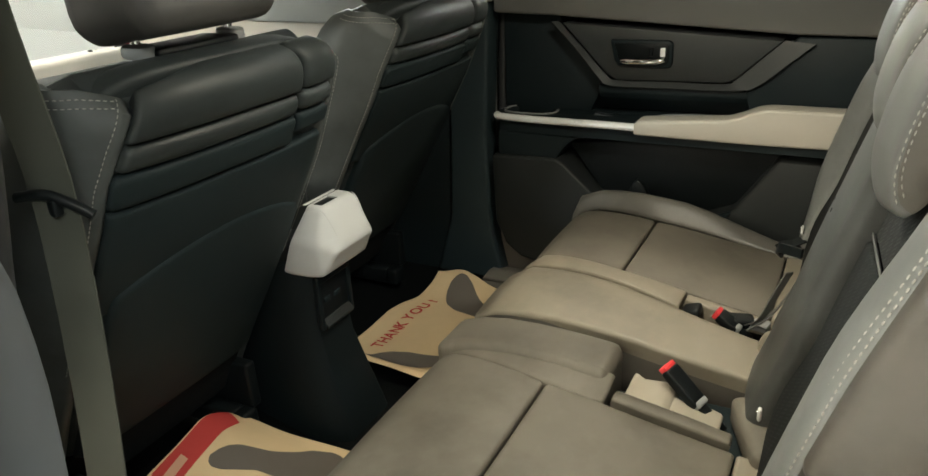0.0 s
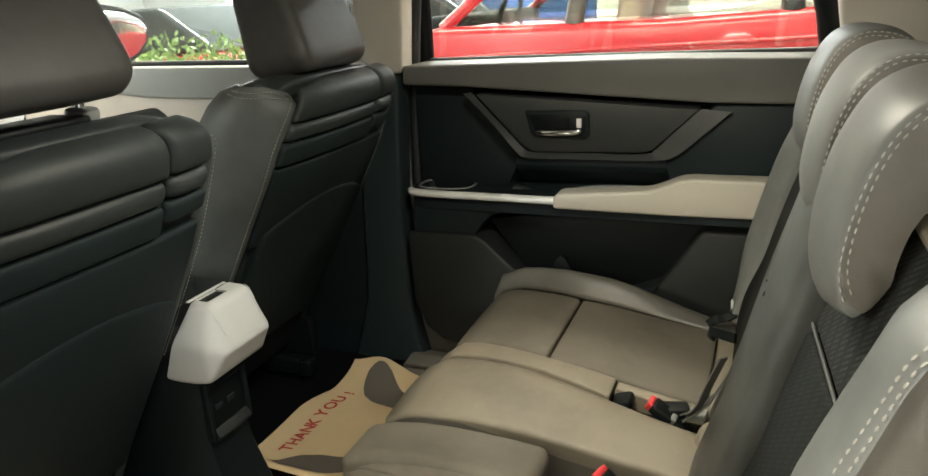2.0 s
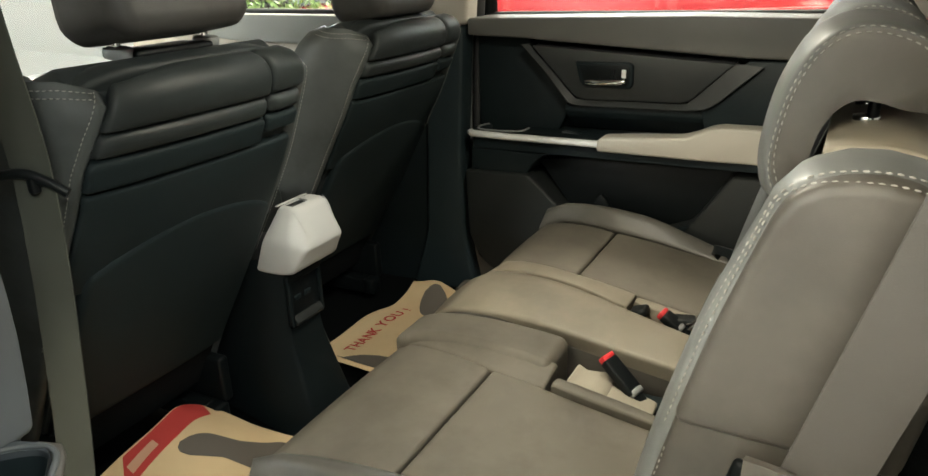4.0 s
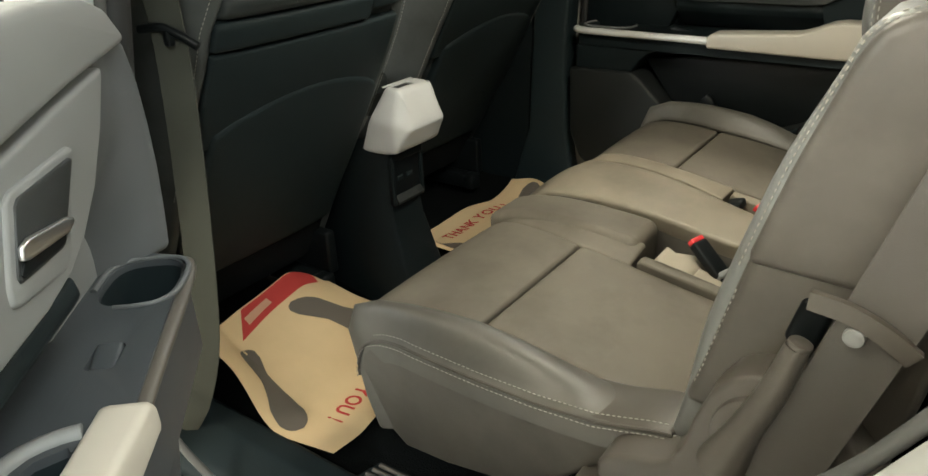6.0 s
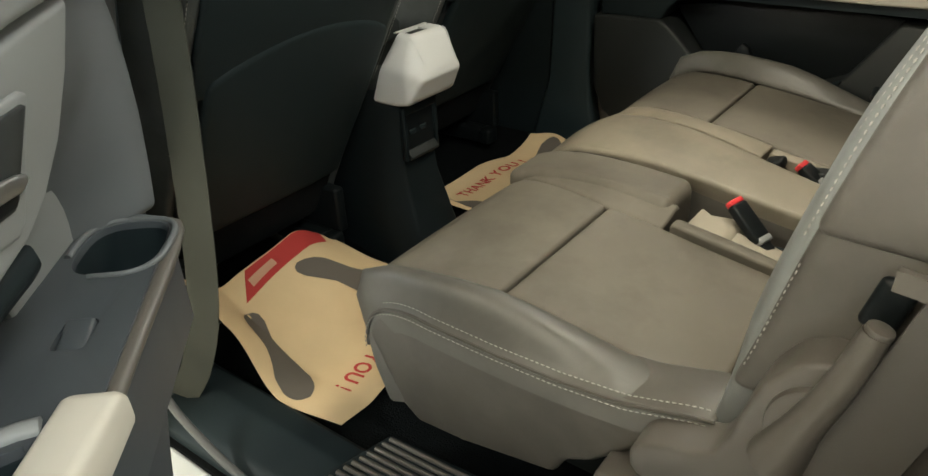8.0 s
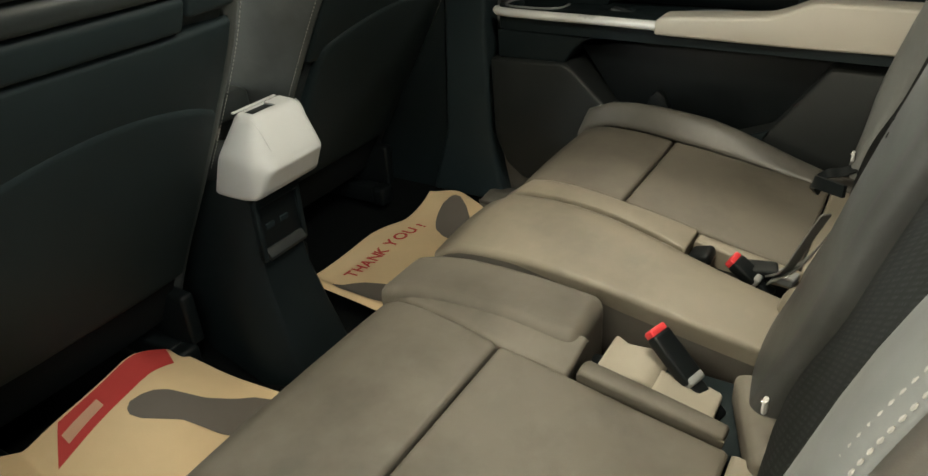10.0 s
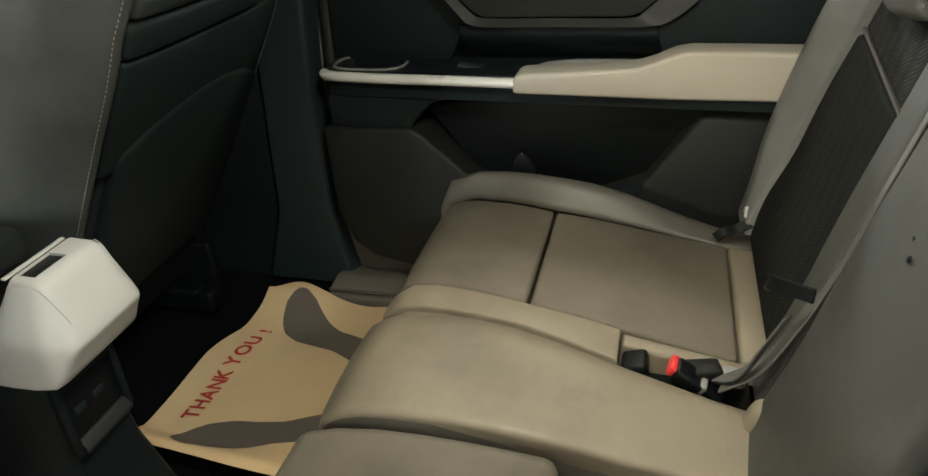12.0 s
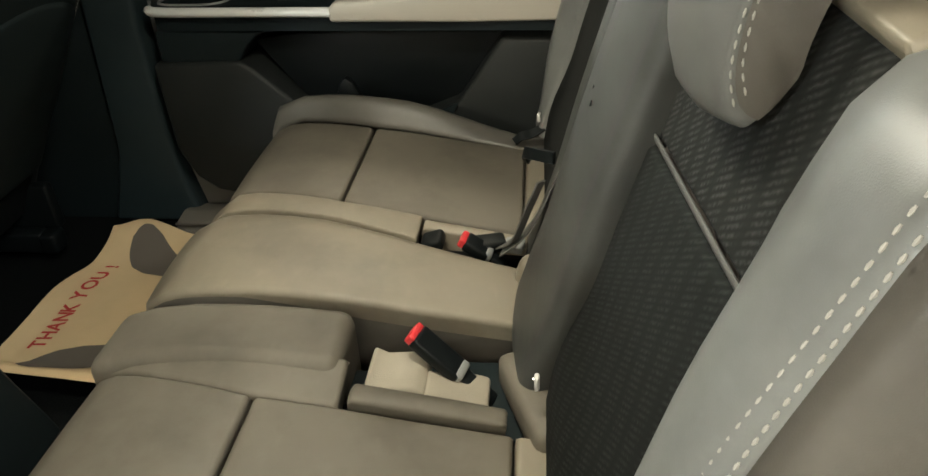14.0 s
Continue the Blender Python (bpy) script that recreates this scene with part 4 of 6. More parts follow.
        patch("side_bolster", P, 0.85, 0.16, 0.012, 0.06, LEATHER_FB, seat, "smooth leather side bolster", 24, 10, flip=(sd < 0))
        rows = []
        for k in (0.06, ):
            rows.append([Vector(P(u, k)) + Vector((0.002, sd * 0.003, 0)) for u in np.linspace(0.02, 0.6, 60)])
        for u in (0.030, 0.046):
            rows.append([Vector(P(u + 0.012 * math.sin(math.pi * v), v)) + Vector((0.001, sd * 0.0015, 0.0005)) for v in np.linspace(0.06, 0.75, 40)])
        stitches("stitching", rows, THREAD, seat, r=0.0008)
    # top, front pad and base
    def T(u, v):
        a, b = rear(0.0), front(0.0)
        w = -0.99 + 1.98 * v
        x = a[0] + (b[0] - a[0]) * (-0.1 + 1.25 * u)
        return (x + dx - 0.02 * w * w, yc + w * hw(0.0) * 1.16, a[1] + 0.008 * math.sin(math.pi * u) - 0.035 * abs(w) ** 5)
    patch("top_pad", T, 0.12, 0.40, 0.012, 0.05, LEATHER_FS, seat, "padded top of the backrest", 8, 16, flip=True)
    core = [tuple(rear(s) + np.array([-0.03, -0.01])) for s in np.linspace(0, 1, 16)] + [tuple(front(s) + np.array([0.01, 0])) for s in np.linspace(1, 0, 16)]
    prism("backrest_core", [(x + dx, z) for x, z in core], "y", yc - 0.205, yc + 0.205, LEATHER_FS, seat, "dark inside of the backrest", bevel=0.01)
    rbox("cushion", (-0.86 + dx, yc, 0.66), (0.50, 0.48, 0.16), 0.05, LEATHER_FS, seat, "leather seat cushion", cuts=3, seg=4)
    for sd in (-1, 1):
        rail = rbox("rail", (-0.80 + dx, yc + sd * 0.17, 0.475), (0.50, 0.04, 0.05), 0.008, BLACK, seat, "black seat rail")
        rbox("rail_end", (-0.535 + dx, yc + sd * 0.17, 0.475), (0.04, 0.05, 0.05), 0.010, BLACK, rail, "black plastic rail end cap")
        rbox("frame_side", (-0.72 + dx, yc + sd * 0.20, 0.55), (0.40, 0.03, 0.11), 0.008, BLACK, seat, "black seat frame")
    # headrest
    def hshape(v):
        k = smooth01((v.z + 0.10) / 0.2)
        w = 1 - 0.20 * (v.z + 0.11) / 0.22 - 0.10 * smooth01((-0.07 - v.z) / 0.04)
        return (v.x * (1.0 - 0.18 * k) + 0.020 * (0.5 - k), v.y * w, v.z)
    head = rbox("headrest", (-0.312 + dx, yc - 0.014, 1.404 + raised), (0.150, 0.268, 0.225), 0.034, LEATHER_FH, seat, "smooth dark leather headrest", turn=Matrix.Rotation(radians(-9), 4, "Y"), shape=hshape, seg=6, cuts=4)
    for sd in (-1, 1):
        y = yc + sd * 0.085
        tube("post", [(-0.312 + dx, y, 1.272), (-0.305 + dx, y, 1.35)], 0.007, CHROME, head, "chrome headrest post", n=12)
        disc("collar", (-0.305 + dx, y, 1.304), 0.021, 0.016, (0.1, 0, 1), PLASTIC_MD, head, "grey post collar", n=20, bevel=0.004)
    rbox("post_bridge", (-0.312 + dx, yc, 1.300), (0.07, 0.15, 0.012), 0.005, BLACK, head, "black pad between the posts")
    return seat


front_seat(0.0, 0.650, "front car seat in dark leather, seen from behind, with back pocket", 0.026)
front_seat(-0.078, 1.388, "front car seat in dark leather beside the far door", -0.003)

# ---------------------------------------------------------------- centre console
con = thing("centre_console", (-0.44, 1.0, 0.44), "black centre console end with a white cap and charging sockets", "console")
# white cap: faceted hood with an open slot on top
CY = 0.975


def eased(corners, r, k=4):
    """A closed outline with its corners rounded off, k points a corner."""
    out = []
    n = len(corners)
    for i in range(n):
        p, c, q = (np.array(corners[j % n], float) for j in (i - 1, i, i + 1))
        a, b = p - c, q - c
        ra = min(r, 0.45 * np.linalg.norm(a))
        rb = min(r, 0.45 * np.linalg.norm(b))
        a, b = c + a / np.linalg.norm(a) * ra, c + b / np.linalg.norm(b) * rb
        for t in np.linspace(0, 1, k):
            out.append((1 - t) ** 2 * a + 2 * t * (1 - t) * c + t * t * b)
    return out


def cap_mesh():
    """The hood as a run of rounded six-sided sections, with a slot let into its top."""
    x_of = [-0.448, -0.40, -0.368, -0.341, -0.330, -0.323, -0.315, -0.307, -0.302, -0.299]
    w_of = [0.082, 0.083, 0.083, 0.081, 0.079, 0.0755, 0.072, 0.067, 0.061, 0.052]
    lo_of = [0.806, 0.806, 0.807, 0.811, 0.818, 0.830, 0.844, 0.856, 0.863, 0.868]
    kn_of = [0.884, 0.884, 0.884, 0.882, 0.880, 0.877, 0.874, 0.872, 0.871, 0.871]
    hi_of = [0.950, 0.952, 0.953, 0.9525, 0.949, 0.938, 0.920, 0.900, 0.888, 0.878]
    tw_of = [0.054, 0.054, 0.054, 0.053, 0.052, 0.050, 0.048, 0.046, 0.044, 0.040]
    hole = (0.934 - CY, 0.986 - CY)
    verts, faces = [], []
    for k, x in enumerate(x_of):
        w, lo, kn, hi, tw = w_of[k], lo_of[k], kn_of[k], hi_of[k], tw_of[k]
        ring = eased([(-w * 0.93, lo), (-w, kn), (-tw, hi), (tw, hi), (w, kn), (w * 0.93, lo)], 0.012)
        lim = max(0.004, min(tw, 0.45 * 2 * tw) - 0.013)
        ring = ring[:12] + [np.array((max(hole[0], -lim - (0.012 if 1 < k < 4 else 0)), hi)), np.array((min(hole[1], lim), hi))] + ring[12:]
        for y, z in ring:
            verts.append((x + (0.45 * (z - 0.806) + 0.016 if k == 0 else 0.22 * (z - 0.806) if k == 1 else 0), CY + y, z))
    n = len(verts) // len(x_of)
    for k in range(len(x_of) - 1):
        for i in range(n):
            j = (i + 1) % n
            if k == 2 and i == 12:
                continue
            faces.append((k * n + i, k * n + j, (k + 1) * n + j, (k + 1) * n + i))
    faces.append(tuple(range(n)))
    faces.append(tuple(range((len(x_of) - 1) * n, len(x_of) * n))[::-1])
    rim = [2 * n + 12, 2 * n + 13, 3 * n + 13, 3 * n + 12]
    pit = len(verts)
    for i in rim:
        x, y, z = verts[i]
        verts.append((x, y, z - 0.034))
    for i in range(4):
        j = (i + 1) % 4
        faces.append((rim[i], rim[j], pit + j, pit + i))
    faces.append((pit, pit + 1, pit + 2, pit + 3))
    bm = bmesh.new()
    vs = [bm.verts.new(v) for v in verts]
    for f in faces:
        bm.faces.new([vs[i] for i in f])
    return bm


cap = part("cap", cap_mesh(), WHITE, con, "white plastic cap with faceted end and open slot", sharp=50)
# black block fills the slot: its shade is put into the colour
rbox("slot_shade", (-0.3545, 0.960, 0.9345), (0.0262, 0.0512, 0.030), 0.001, BLACK, cap, "black block, shade of the slot in its colour")
rbox("slot_bar", (-0.3745, CY - 0.004, 0.9530), (0.007, 0.098, 0.003), 0.002, WHITE, cap, "raised white bar beside the slot")
# dark foot that flares to the carpet
def foot_mesh():
    bm = bmesh.new()
    secs = [(0.836, -0.372, 0.060), (0.78, -0.377, 0.060), (0.68, -0.382, 0.058), (0.62, -0.374, 0.060), (0.53, -0.346, 0.066), (0.46, -0.326, 0.074), (0.425, -0.318, 0.078)]
    rings = []
    for z, x, w in secs:
        ring = [(-0.72, -w * 0.45), (x - 0.075, -w - 0.024), (x - 0.008, -w), (x, -w * 0.86), (x, w * 0.86), (x - 0.008, w), (x - 0.075, w + 0.024), (-0.72, w * 0.45)]
        rings.append([bm.verts.new((a, CY + 0.0 + b, z)) for a, b in ring])
    for a, b in zip(rings, rings[1:]):
        for i in range(8):
            j = (i + 1) % 8
            bm.faces.new((a[i], a[j], b[j], b[i]))
    bm.faces.new(rings[0])
    bm.faces.new(rings[-1])
    return bm


part("body", foot_mesh(), PLASTIC_CO, con, "dark plastic console end", sharp=40)
bez = rbox("socket_frame", (-0.3790, CY, 0.732), (0.010, 0.104, 0.104), 0.003, BLACK, con, "black socket panel")
for dy in (-0.0505, 0.0505):
    rbox("bay_edge", (-0.3745, CY + dy, 0.735), (0.015, 0.011, 0.118), 0.004, PLASTIC_CO, bez, "moulded edge of the socket bay", seg=3)
rbox("bay_head", (-0.3740, CY, 0.790), (0.015, 0.108, 0.022), 0.004, PLASTIC_CO, bez, "plain band above the sockets", seg=3)
prism("socket_shelf", [(-0.381, 0.700), (-0.371, 0.697), (-0.3615, 0.684), (-0.3625, 0.678), (-0.380, 0.676)], "y", CY - 0.046, CY + 0.046, PLASTIC_LW, bez, "grey sloping lip below the sockets", bevel=0.0015)
for dy in (-0.024, 0.010):
    rbox("socket", (-0.3735, CY + dy, 0.737), (0.004, 0.020, 0.011), 0.0015, PLASTIC, bez, "charging socket")
for sd in (-1, 1):
    seam = curve([(-0.338, CY + sd * 0.0535, 0.9495), (-0.330, CY + sd * 0.0535, 0.9445), (-0.322, CY + sd * 0.0520, 0.9335), (-0.314, CY + sd * 0.0500, 0.9155), (-0.3065, CY + sd * 0.0480, 0.897)], 24)
    tube("seam", seam, 0.0007, WHITE, cap, "fine joint round the end cover", n=6)
rbox("lid", (-0.60, CY, 0.925), (0.27, 0.15, 0.05), 0.015, LEATHER_FS, con, "dark padded armrest lid")

# ---------------------------------------------------------------- cabin shell
def door_outline():
    return [(-0.345, 1.255), (-0.350, 0.90), (-0.345, 0.64), (-0.315, 0.565), (-0.27, 0.525), (-0.18, 0.508), (0.30, 0.500), (0.46, 0.56), (0.58, 0.74), (0.66, 0.95), (0.68, 1.255)]


def deep(x, z):
    """Places on the set-back upper wall of the door trim."""
    return (0.52 + (x - 0.52) * 0.985, 1.422 + (z - 1.422) * 0.985)


def rear_door(name, at, label, matrix=None, framed=True):
    """A rear side door, built as the right-hand one: trim panels, armrest, handle, pocket, skin and window."""
    d = thing(name, at, label, "car door", "rear doors", "structure", matrix)
    D = -0.022
    up = lambda pts: [deep(*p) for p in pts]
    # framed darkens the trim: each door's light is put into its colours
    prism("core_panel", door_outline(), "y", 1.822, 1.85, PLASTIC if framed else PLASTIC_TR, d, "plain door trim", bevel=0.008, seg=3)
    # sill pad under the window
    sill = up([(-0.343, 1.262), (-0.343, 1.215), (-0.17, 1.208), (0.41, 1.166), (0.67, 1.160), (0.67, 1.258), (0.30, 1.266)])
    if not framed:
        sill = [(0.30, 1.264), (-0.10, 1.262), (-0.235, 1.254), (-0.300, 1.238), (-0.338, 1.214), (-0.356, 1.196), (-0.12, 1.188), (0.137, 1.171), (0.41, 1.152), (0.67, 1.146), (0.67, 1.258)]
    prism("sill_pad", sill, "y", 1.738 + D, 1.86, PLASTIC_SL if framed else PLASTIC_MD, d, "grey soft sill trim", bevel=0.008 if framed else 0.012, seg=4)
    if not framed:
        x_front = lambda z: float(np.interp(z, [0.95, 1.0, 1.05, 1.1, 1.15, 1.19, 1.215, 1.238], [-0.365, -0.385, -0.397, -0.396, -0.388, -0.366, -0.338, -0.300]))
        x_rear = lambda z: float(np.interp(z, [0.95, 1.03, 1.055, 1.09, 1.18, 1.24], [0.0, -0.02, -0.05, -0.14, -0.255, -0.27]))
        def blade(u, v):
            z = 1.200 - 0.250 * u
            return (x_front(z) + (x_rear(z) - x_front(z)) * v, 1.724 + (0.012 + 0.066 * smooth01((1.14 - z) / 0.18)) * smooth01(v / 0.42), z)
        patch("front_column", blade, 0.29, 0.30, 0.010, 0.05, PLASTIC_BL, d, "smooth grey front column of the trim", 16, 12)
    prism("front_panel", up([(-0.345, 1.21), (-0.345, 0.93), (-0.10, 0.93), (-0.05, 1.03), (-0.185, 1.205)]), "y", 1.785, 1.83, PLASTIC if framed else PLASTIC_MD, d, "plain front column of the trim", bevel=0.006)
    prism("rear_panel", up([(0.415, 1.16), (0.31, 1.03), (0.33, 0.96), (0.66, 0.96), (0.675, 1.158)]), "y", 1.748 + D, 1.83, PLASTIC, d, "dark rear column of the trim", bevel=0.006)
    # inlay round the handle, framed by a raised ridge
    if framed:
        prism("inlay", up([(-0.150, 1.190), (0.385, 1.152), (0.285, 1.058), (0.262, 1.050), (-0.005, 1.048), (-0.03, 1.062)]), "y", 1.744 + D, 1.83, PLASTIC_IN, d, "smooth inlay, shade in its colour", bevel=0.005)
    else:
        prism("inlay", [(-0.262, 1.186), (-0.12, 1.180), (0.137, 1.163), (0.41, 1.144), (0.40, 1.135), (0.30, 1.052), (0.26, 1.046), (0.05, 1.044), (-0.02, 1.050), (-0.075, 1.064), (-0.14, 1.092), (-0.205, 1.135)], "y", 1.744 + D, 1.83, PLASTIC_MD, d, "smooth inlay, light in its colour", bevel=0.010, seg=4)
    if framed:
        inner = [(-0.158, 1.192), (-0.090, 1.122), (-0.033, 1.062), (-0.005, 1.048), (0.125, 1.048), (0.258, 1.048), (0.287, 1.058), (0.336, 1.104), (0.388, 1.153)]
        outer_line = [(-0.176, 1.194), (-0.104, 1.120), (-0.046, 1.052), (-0.012, 1.035), (0.125, 1.035), (0.290, 1.036), (0.340, 1.050), (0.398, 1.100), (0.452, 1.148)]
        vi, vo = [[deep(x, z) for x, z, _ in curve([(x, z, 0) for x, z in line], 40)] for line in (inner, outer_line)]
        verts = [(x, 1.7455 + D, z) for x, z in vi] + [(x, 1.7335 + D, z) for x, z in vo] + [(x, 1.7345 + D, z - 0.0015) for x, z in vo] + [(x + 0.003, 1.79, z - 0.006) for x, z in vo]
        faces = [(r * 40 + k, r * 40 + k + 1, (r + 1) * 40 + k + 1, (r + 1) * 40 + k) for r in range(3) for k in range(39)]
        mesh_part("ridge", verts, [f[::-1] for f in faces], PLASTIC_IN, d, "dark facet framing the inlay, broad towards the rear", 40)
    # handle bowl and lever; flat dark plates stand in for the hollows' shade
    if not framed:
        bowl = prism("handle_frame", [(-0.100, 1.142), (-0.086, 1.147), (0.060, 1.149), (0.072, 1.145), (0.102, 1.090), (0.104, 1.076), (0.092, 1.071), (0.0, 1.060), (-0.018, 1.066), (-0.034, 1.080)], "y", 1.7185, 1.738, PLASTIC_MD, d, "slanting grey bezel of the handle bowl", bevel=0.004, seg=3)
        prism("bowl", [(-0.084, 1.136), (-0.076, 1.139), (0.054, 1.142), (0.064, 1.138), (0.091, 1.093), (0.088, 1.087), (-0.004, 1.080), (-0.014, 1.084)], "y", 1.7165, 1.730, PLASTIC_IN, bowl, "flat plate, dark for the bowl's shade", bevel=0.002)
        prism("slot", [(-0.016, 1.091), (0.080, 1.101), (0.088, 1.094), (0.085, 1.090), (-0.004, 1.083), (-0.012, 1.086)], "y", 1.7150, 1.720, BLACK, bowl, "flat dark plate for the shaded slit under the lever", bevel=0.001)
    else:
        bowl = prism("handle_frame", up([(-0.020, 1.150), (-0.008, 1.098), (0.004, 1.086), (0.128, 1.082), (0.137, 1.092), (0.137, 1.142), (0.128, 1.150)]), "y", 1.735 + D, 1.76 + D, PLASTIC, d, "handle bezel", bevel=0.004)
        prism("bowl", up([(-0.010, 1.143), (0.003, 1.103), (0.012, 1.094), (0.120, 1.090), (0.128, 1.098), (0.128, 1.136), (0.120, 1.143)]), "y", 1.7335 + D, 1.745 + D, BLACK, bowl, "flat black plate for the shade behind the lever", bevel=0.002)
    if not framed:
        prism("lever", [(-0.030, 1.099), (-0.014, 1.104), (0.070, 1.116), (0.083, 1.115), (0.088, 1.105), (0.078, 1.101), (-0.012, 1.091), (-0.028, 1.094)], "y", 1.7105, 1.7155, SATIN, bowl, "broad bright metal pull lever", bevel=0.0025, seg=3)
    else:
        lv = [(deep(x, z)[0], y + D, deep(x, z)[1]) for x, y, z in [(0.008, 1.732, 1.098), (0.05, 1.728, 1.098), (0.10, 1.728, 1.100), (0.118, 1.731, 1.104)]]
        tube("lever", curve(lv, 14), [0.004, 0.006] + [0.007] * 10 + [0.0065, 0.005], CHROME, bowl, "bright metal pull lever", n=10, flat=0.7, up=(0, 1, 0))
    x, z = deep(0.108, 1.118)
    if framed:
        rbox("lever_root", (x + 0.006, 1.7315 + D, z + 0.004), (0.012, 0.006, 0.022), 0.002, SILVER, bowl, "silver lever root with lock slider")
        rbox("lock_slider", (x - 0.022, 1.731 + D, z + 0.004), (0.010, 0.008, 0.020), 0.002, BLACK, bowl)
    # sloping ledge between wall and armrest
    prism("slanted_ledge", [(1.732, 1.040), (1.728, 1.022), (1.742, 1.005), (1.806, 0.962), (1.828, 0.957), (1.828, 1.040)], "x", -0.045, 0.65, PLASTIC, d, "dark slanting ledge above the armrest", bevel=0.005)
    # armrest: dark tray with cup hollow, pull pocket and switch, silver strip, cream pad
    outer = [(-0.320, 1.826), (-0.332, 1.735), (-0.318, 1.709), (-0.28, 1.699), (0.07, 1.688), (0.62, 1.668), (0.655, 1.70), (0.66, 1.826)]
    cup, sw = ((-0.240, 1.752), (-0.035, 1.752)) if framed else ((-0.232, 1.731), (-0.040, 1.724))
    if not framed:
        outer = [(-0.320, 1.826), (-0.326, 1.734), (-0.312, 1.706), (-0.27, 1.692), (0.07, 1.675), (0.62, 1.655), (0.655, 1.70), (0.66, 1.826)]
    cup_hole = oval(*cup, 0.068, 0.040)
    pull_hole = [(0.112, 1.735), (0.125, 1.7255), (0.20, 1.7255), (0.52, 1.7255), (0.55, 1.735), (0.55, 1.770), (0.52, 1.783), (0.25, 1.783), (0.17, 1.776), (0.125, 1.757)]
    if not framed:
        pull_hole = [(x, 1.7035 + (y - 1.7255) * 0.94) for x, y in pull_hole]
    sw_hole = oval(*sw, 0.028, 0.014, 16, 6)
    tray = holed("armrest_tray", outer, [cup_hole, pull_hole, sw_hole], 0.906 if framed else 0.850, 0.956, 0.046 if framed else 0.098, PLASTIC if framed else PLASTIC_TR, d, "dark armrest tray with open cup hollow")
    if not framed:
        # dark insets: the depth's shade is put into their colour
        for nm, hole in (("cup_shade", cup_hole), ("pocket_shade", pull_hole)):
            mx, my = np.mean(hole, axis=0)
            ring = [(mx + (x - mx) * 0.985, my + (y - my) * 0.975) for x, y in hole]
            n = len(ring)
            verts = [(x, y, 0.949) for x, y in ring] + [(mx + (x - mx) * 0.93, my + (y - my) * 0.90, 0.862) for x, y in ring]
            mesh_part(nm, verts, [(k, (k + 1) % n, n + (k + 1) % n, n + k) for k in range(n)] + [tuple(range(n, 2 * n))], PLASTIC, tray, "dark inset standing in for shade in the hollow", 40)
    tube("cup_rim", [(x, y, 0.9565) for x, y in oval(*cup, 0.074, 0.046, 40)[9:] + oval(*cup, 0.074, 0.046, 40)[:2]], 0.0035, PLASTIC_MD if framed else PLASTIC_BL, tray, "raised rim of the cup hollow", n=8)
    rbox("window_switch", (*sw, 0.949), (0.048, 0.024, 0.014), 0.003, PLASTIC_TR, tray, "grey rocker switch", turn=Matrix.Rotation(0.22, 4, "Y"))
    tube("pull_rim", curve([(x, y - (0 if framed else 0.021), 0.9545) for x, y in [(0.095, 1.728), (0.102, 1.748), (0.120, 1.769), (0.165, 1.785), (0.25, 1.791), (0.50, 1.791)]], 30), 0.007 if framed else 0.009, PLASTIC_MD, tray, "pale rim of the pull pocket", n=8)
    tube("silver_strip", curve([(x + (0 if framed else 0.008), y - (0 if framed else 0.002), z) for x, y, z in [(-0.328, 1.716, 0.946), (-0.308, 1.696, 0.947), (-0.22, 1.687, 0.947), (-0.05, 1.680, 0.947), (0.072, 1.674, 0.947)]], 20), 0.0115 if framed else 0.0085, SILVER if framed else PLASTIC_BR, tray, "satin strip along the tray", n=10, flat=0.85)
    pad = [(0.066, 0.930), (0.066, 0.957), (0.078, 0.968), (0.20, 0.976), (0.285, 0.982), (0.320, 0.994), (0.350, 1.008), (0.375, 1.013), (0.60, 1.012), (0.645, 1.0), (0.645, 0.928), (0.35, 0.926)]
    prism("armrest_pad", pad, "y", 1.660 if framed else 1.656, 1.724 if framed else 1.699, CREAM, d, "soft cream armrest pad", bevel=0.012 if framed else 0.019, seg=4)
    # lower panels with the open map pocket between them
    if framed:
        prism("apron", [(-0.322, 0.9045), (-0.322, 0.838), (-0.150, 0.838), (-0.128, 0.872), (-0.105, 0.893), (-0.070, 0.9045)], "y", 1.700, 1.826, PLASTIC, d, "dark apron under the front of the tray", bevel=0.008, seg=3)
    # black plate: the shade inside the pocket is put into its colour
    prism("pocket_back", [(-0.13, 0.87), (-0.02, 0.72), (0.20, 0.66), (0.31, 0.73), (0.41, 0.885), (0.10, 0.90)], "y", 1.755, 1.80, BLACK, d, "back of the map pocket, black for its shade", bevel=0.004)
    front_edge = [(-0.16, 0.515), (-0.26, 0.535), (-0.305, 0.57), (-0.335, 0.64), (-0.340, 0.838)] if framed else [(0.02, 0.515), (-0.05, 0.56), (-0.105, 0.63), (-0.165, 0.73), (-0.225, 0.81), (-0.235, 0.842)]
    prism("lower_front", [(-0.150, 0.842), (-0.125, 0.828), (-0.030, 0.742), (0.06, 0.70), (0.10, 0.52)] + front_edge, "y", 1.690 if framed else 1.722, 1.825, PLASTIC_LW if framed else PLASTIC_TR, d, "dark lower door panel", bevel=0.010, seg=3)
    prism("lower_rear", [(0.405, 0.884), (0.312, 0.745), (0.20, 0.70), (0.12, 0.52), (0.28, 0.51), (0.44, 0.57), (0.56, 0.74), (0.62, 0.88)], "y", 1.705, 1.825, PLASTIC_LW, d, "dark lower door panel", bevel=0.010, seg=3)
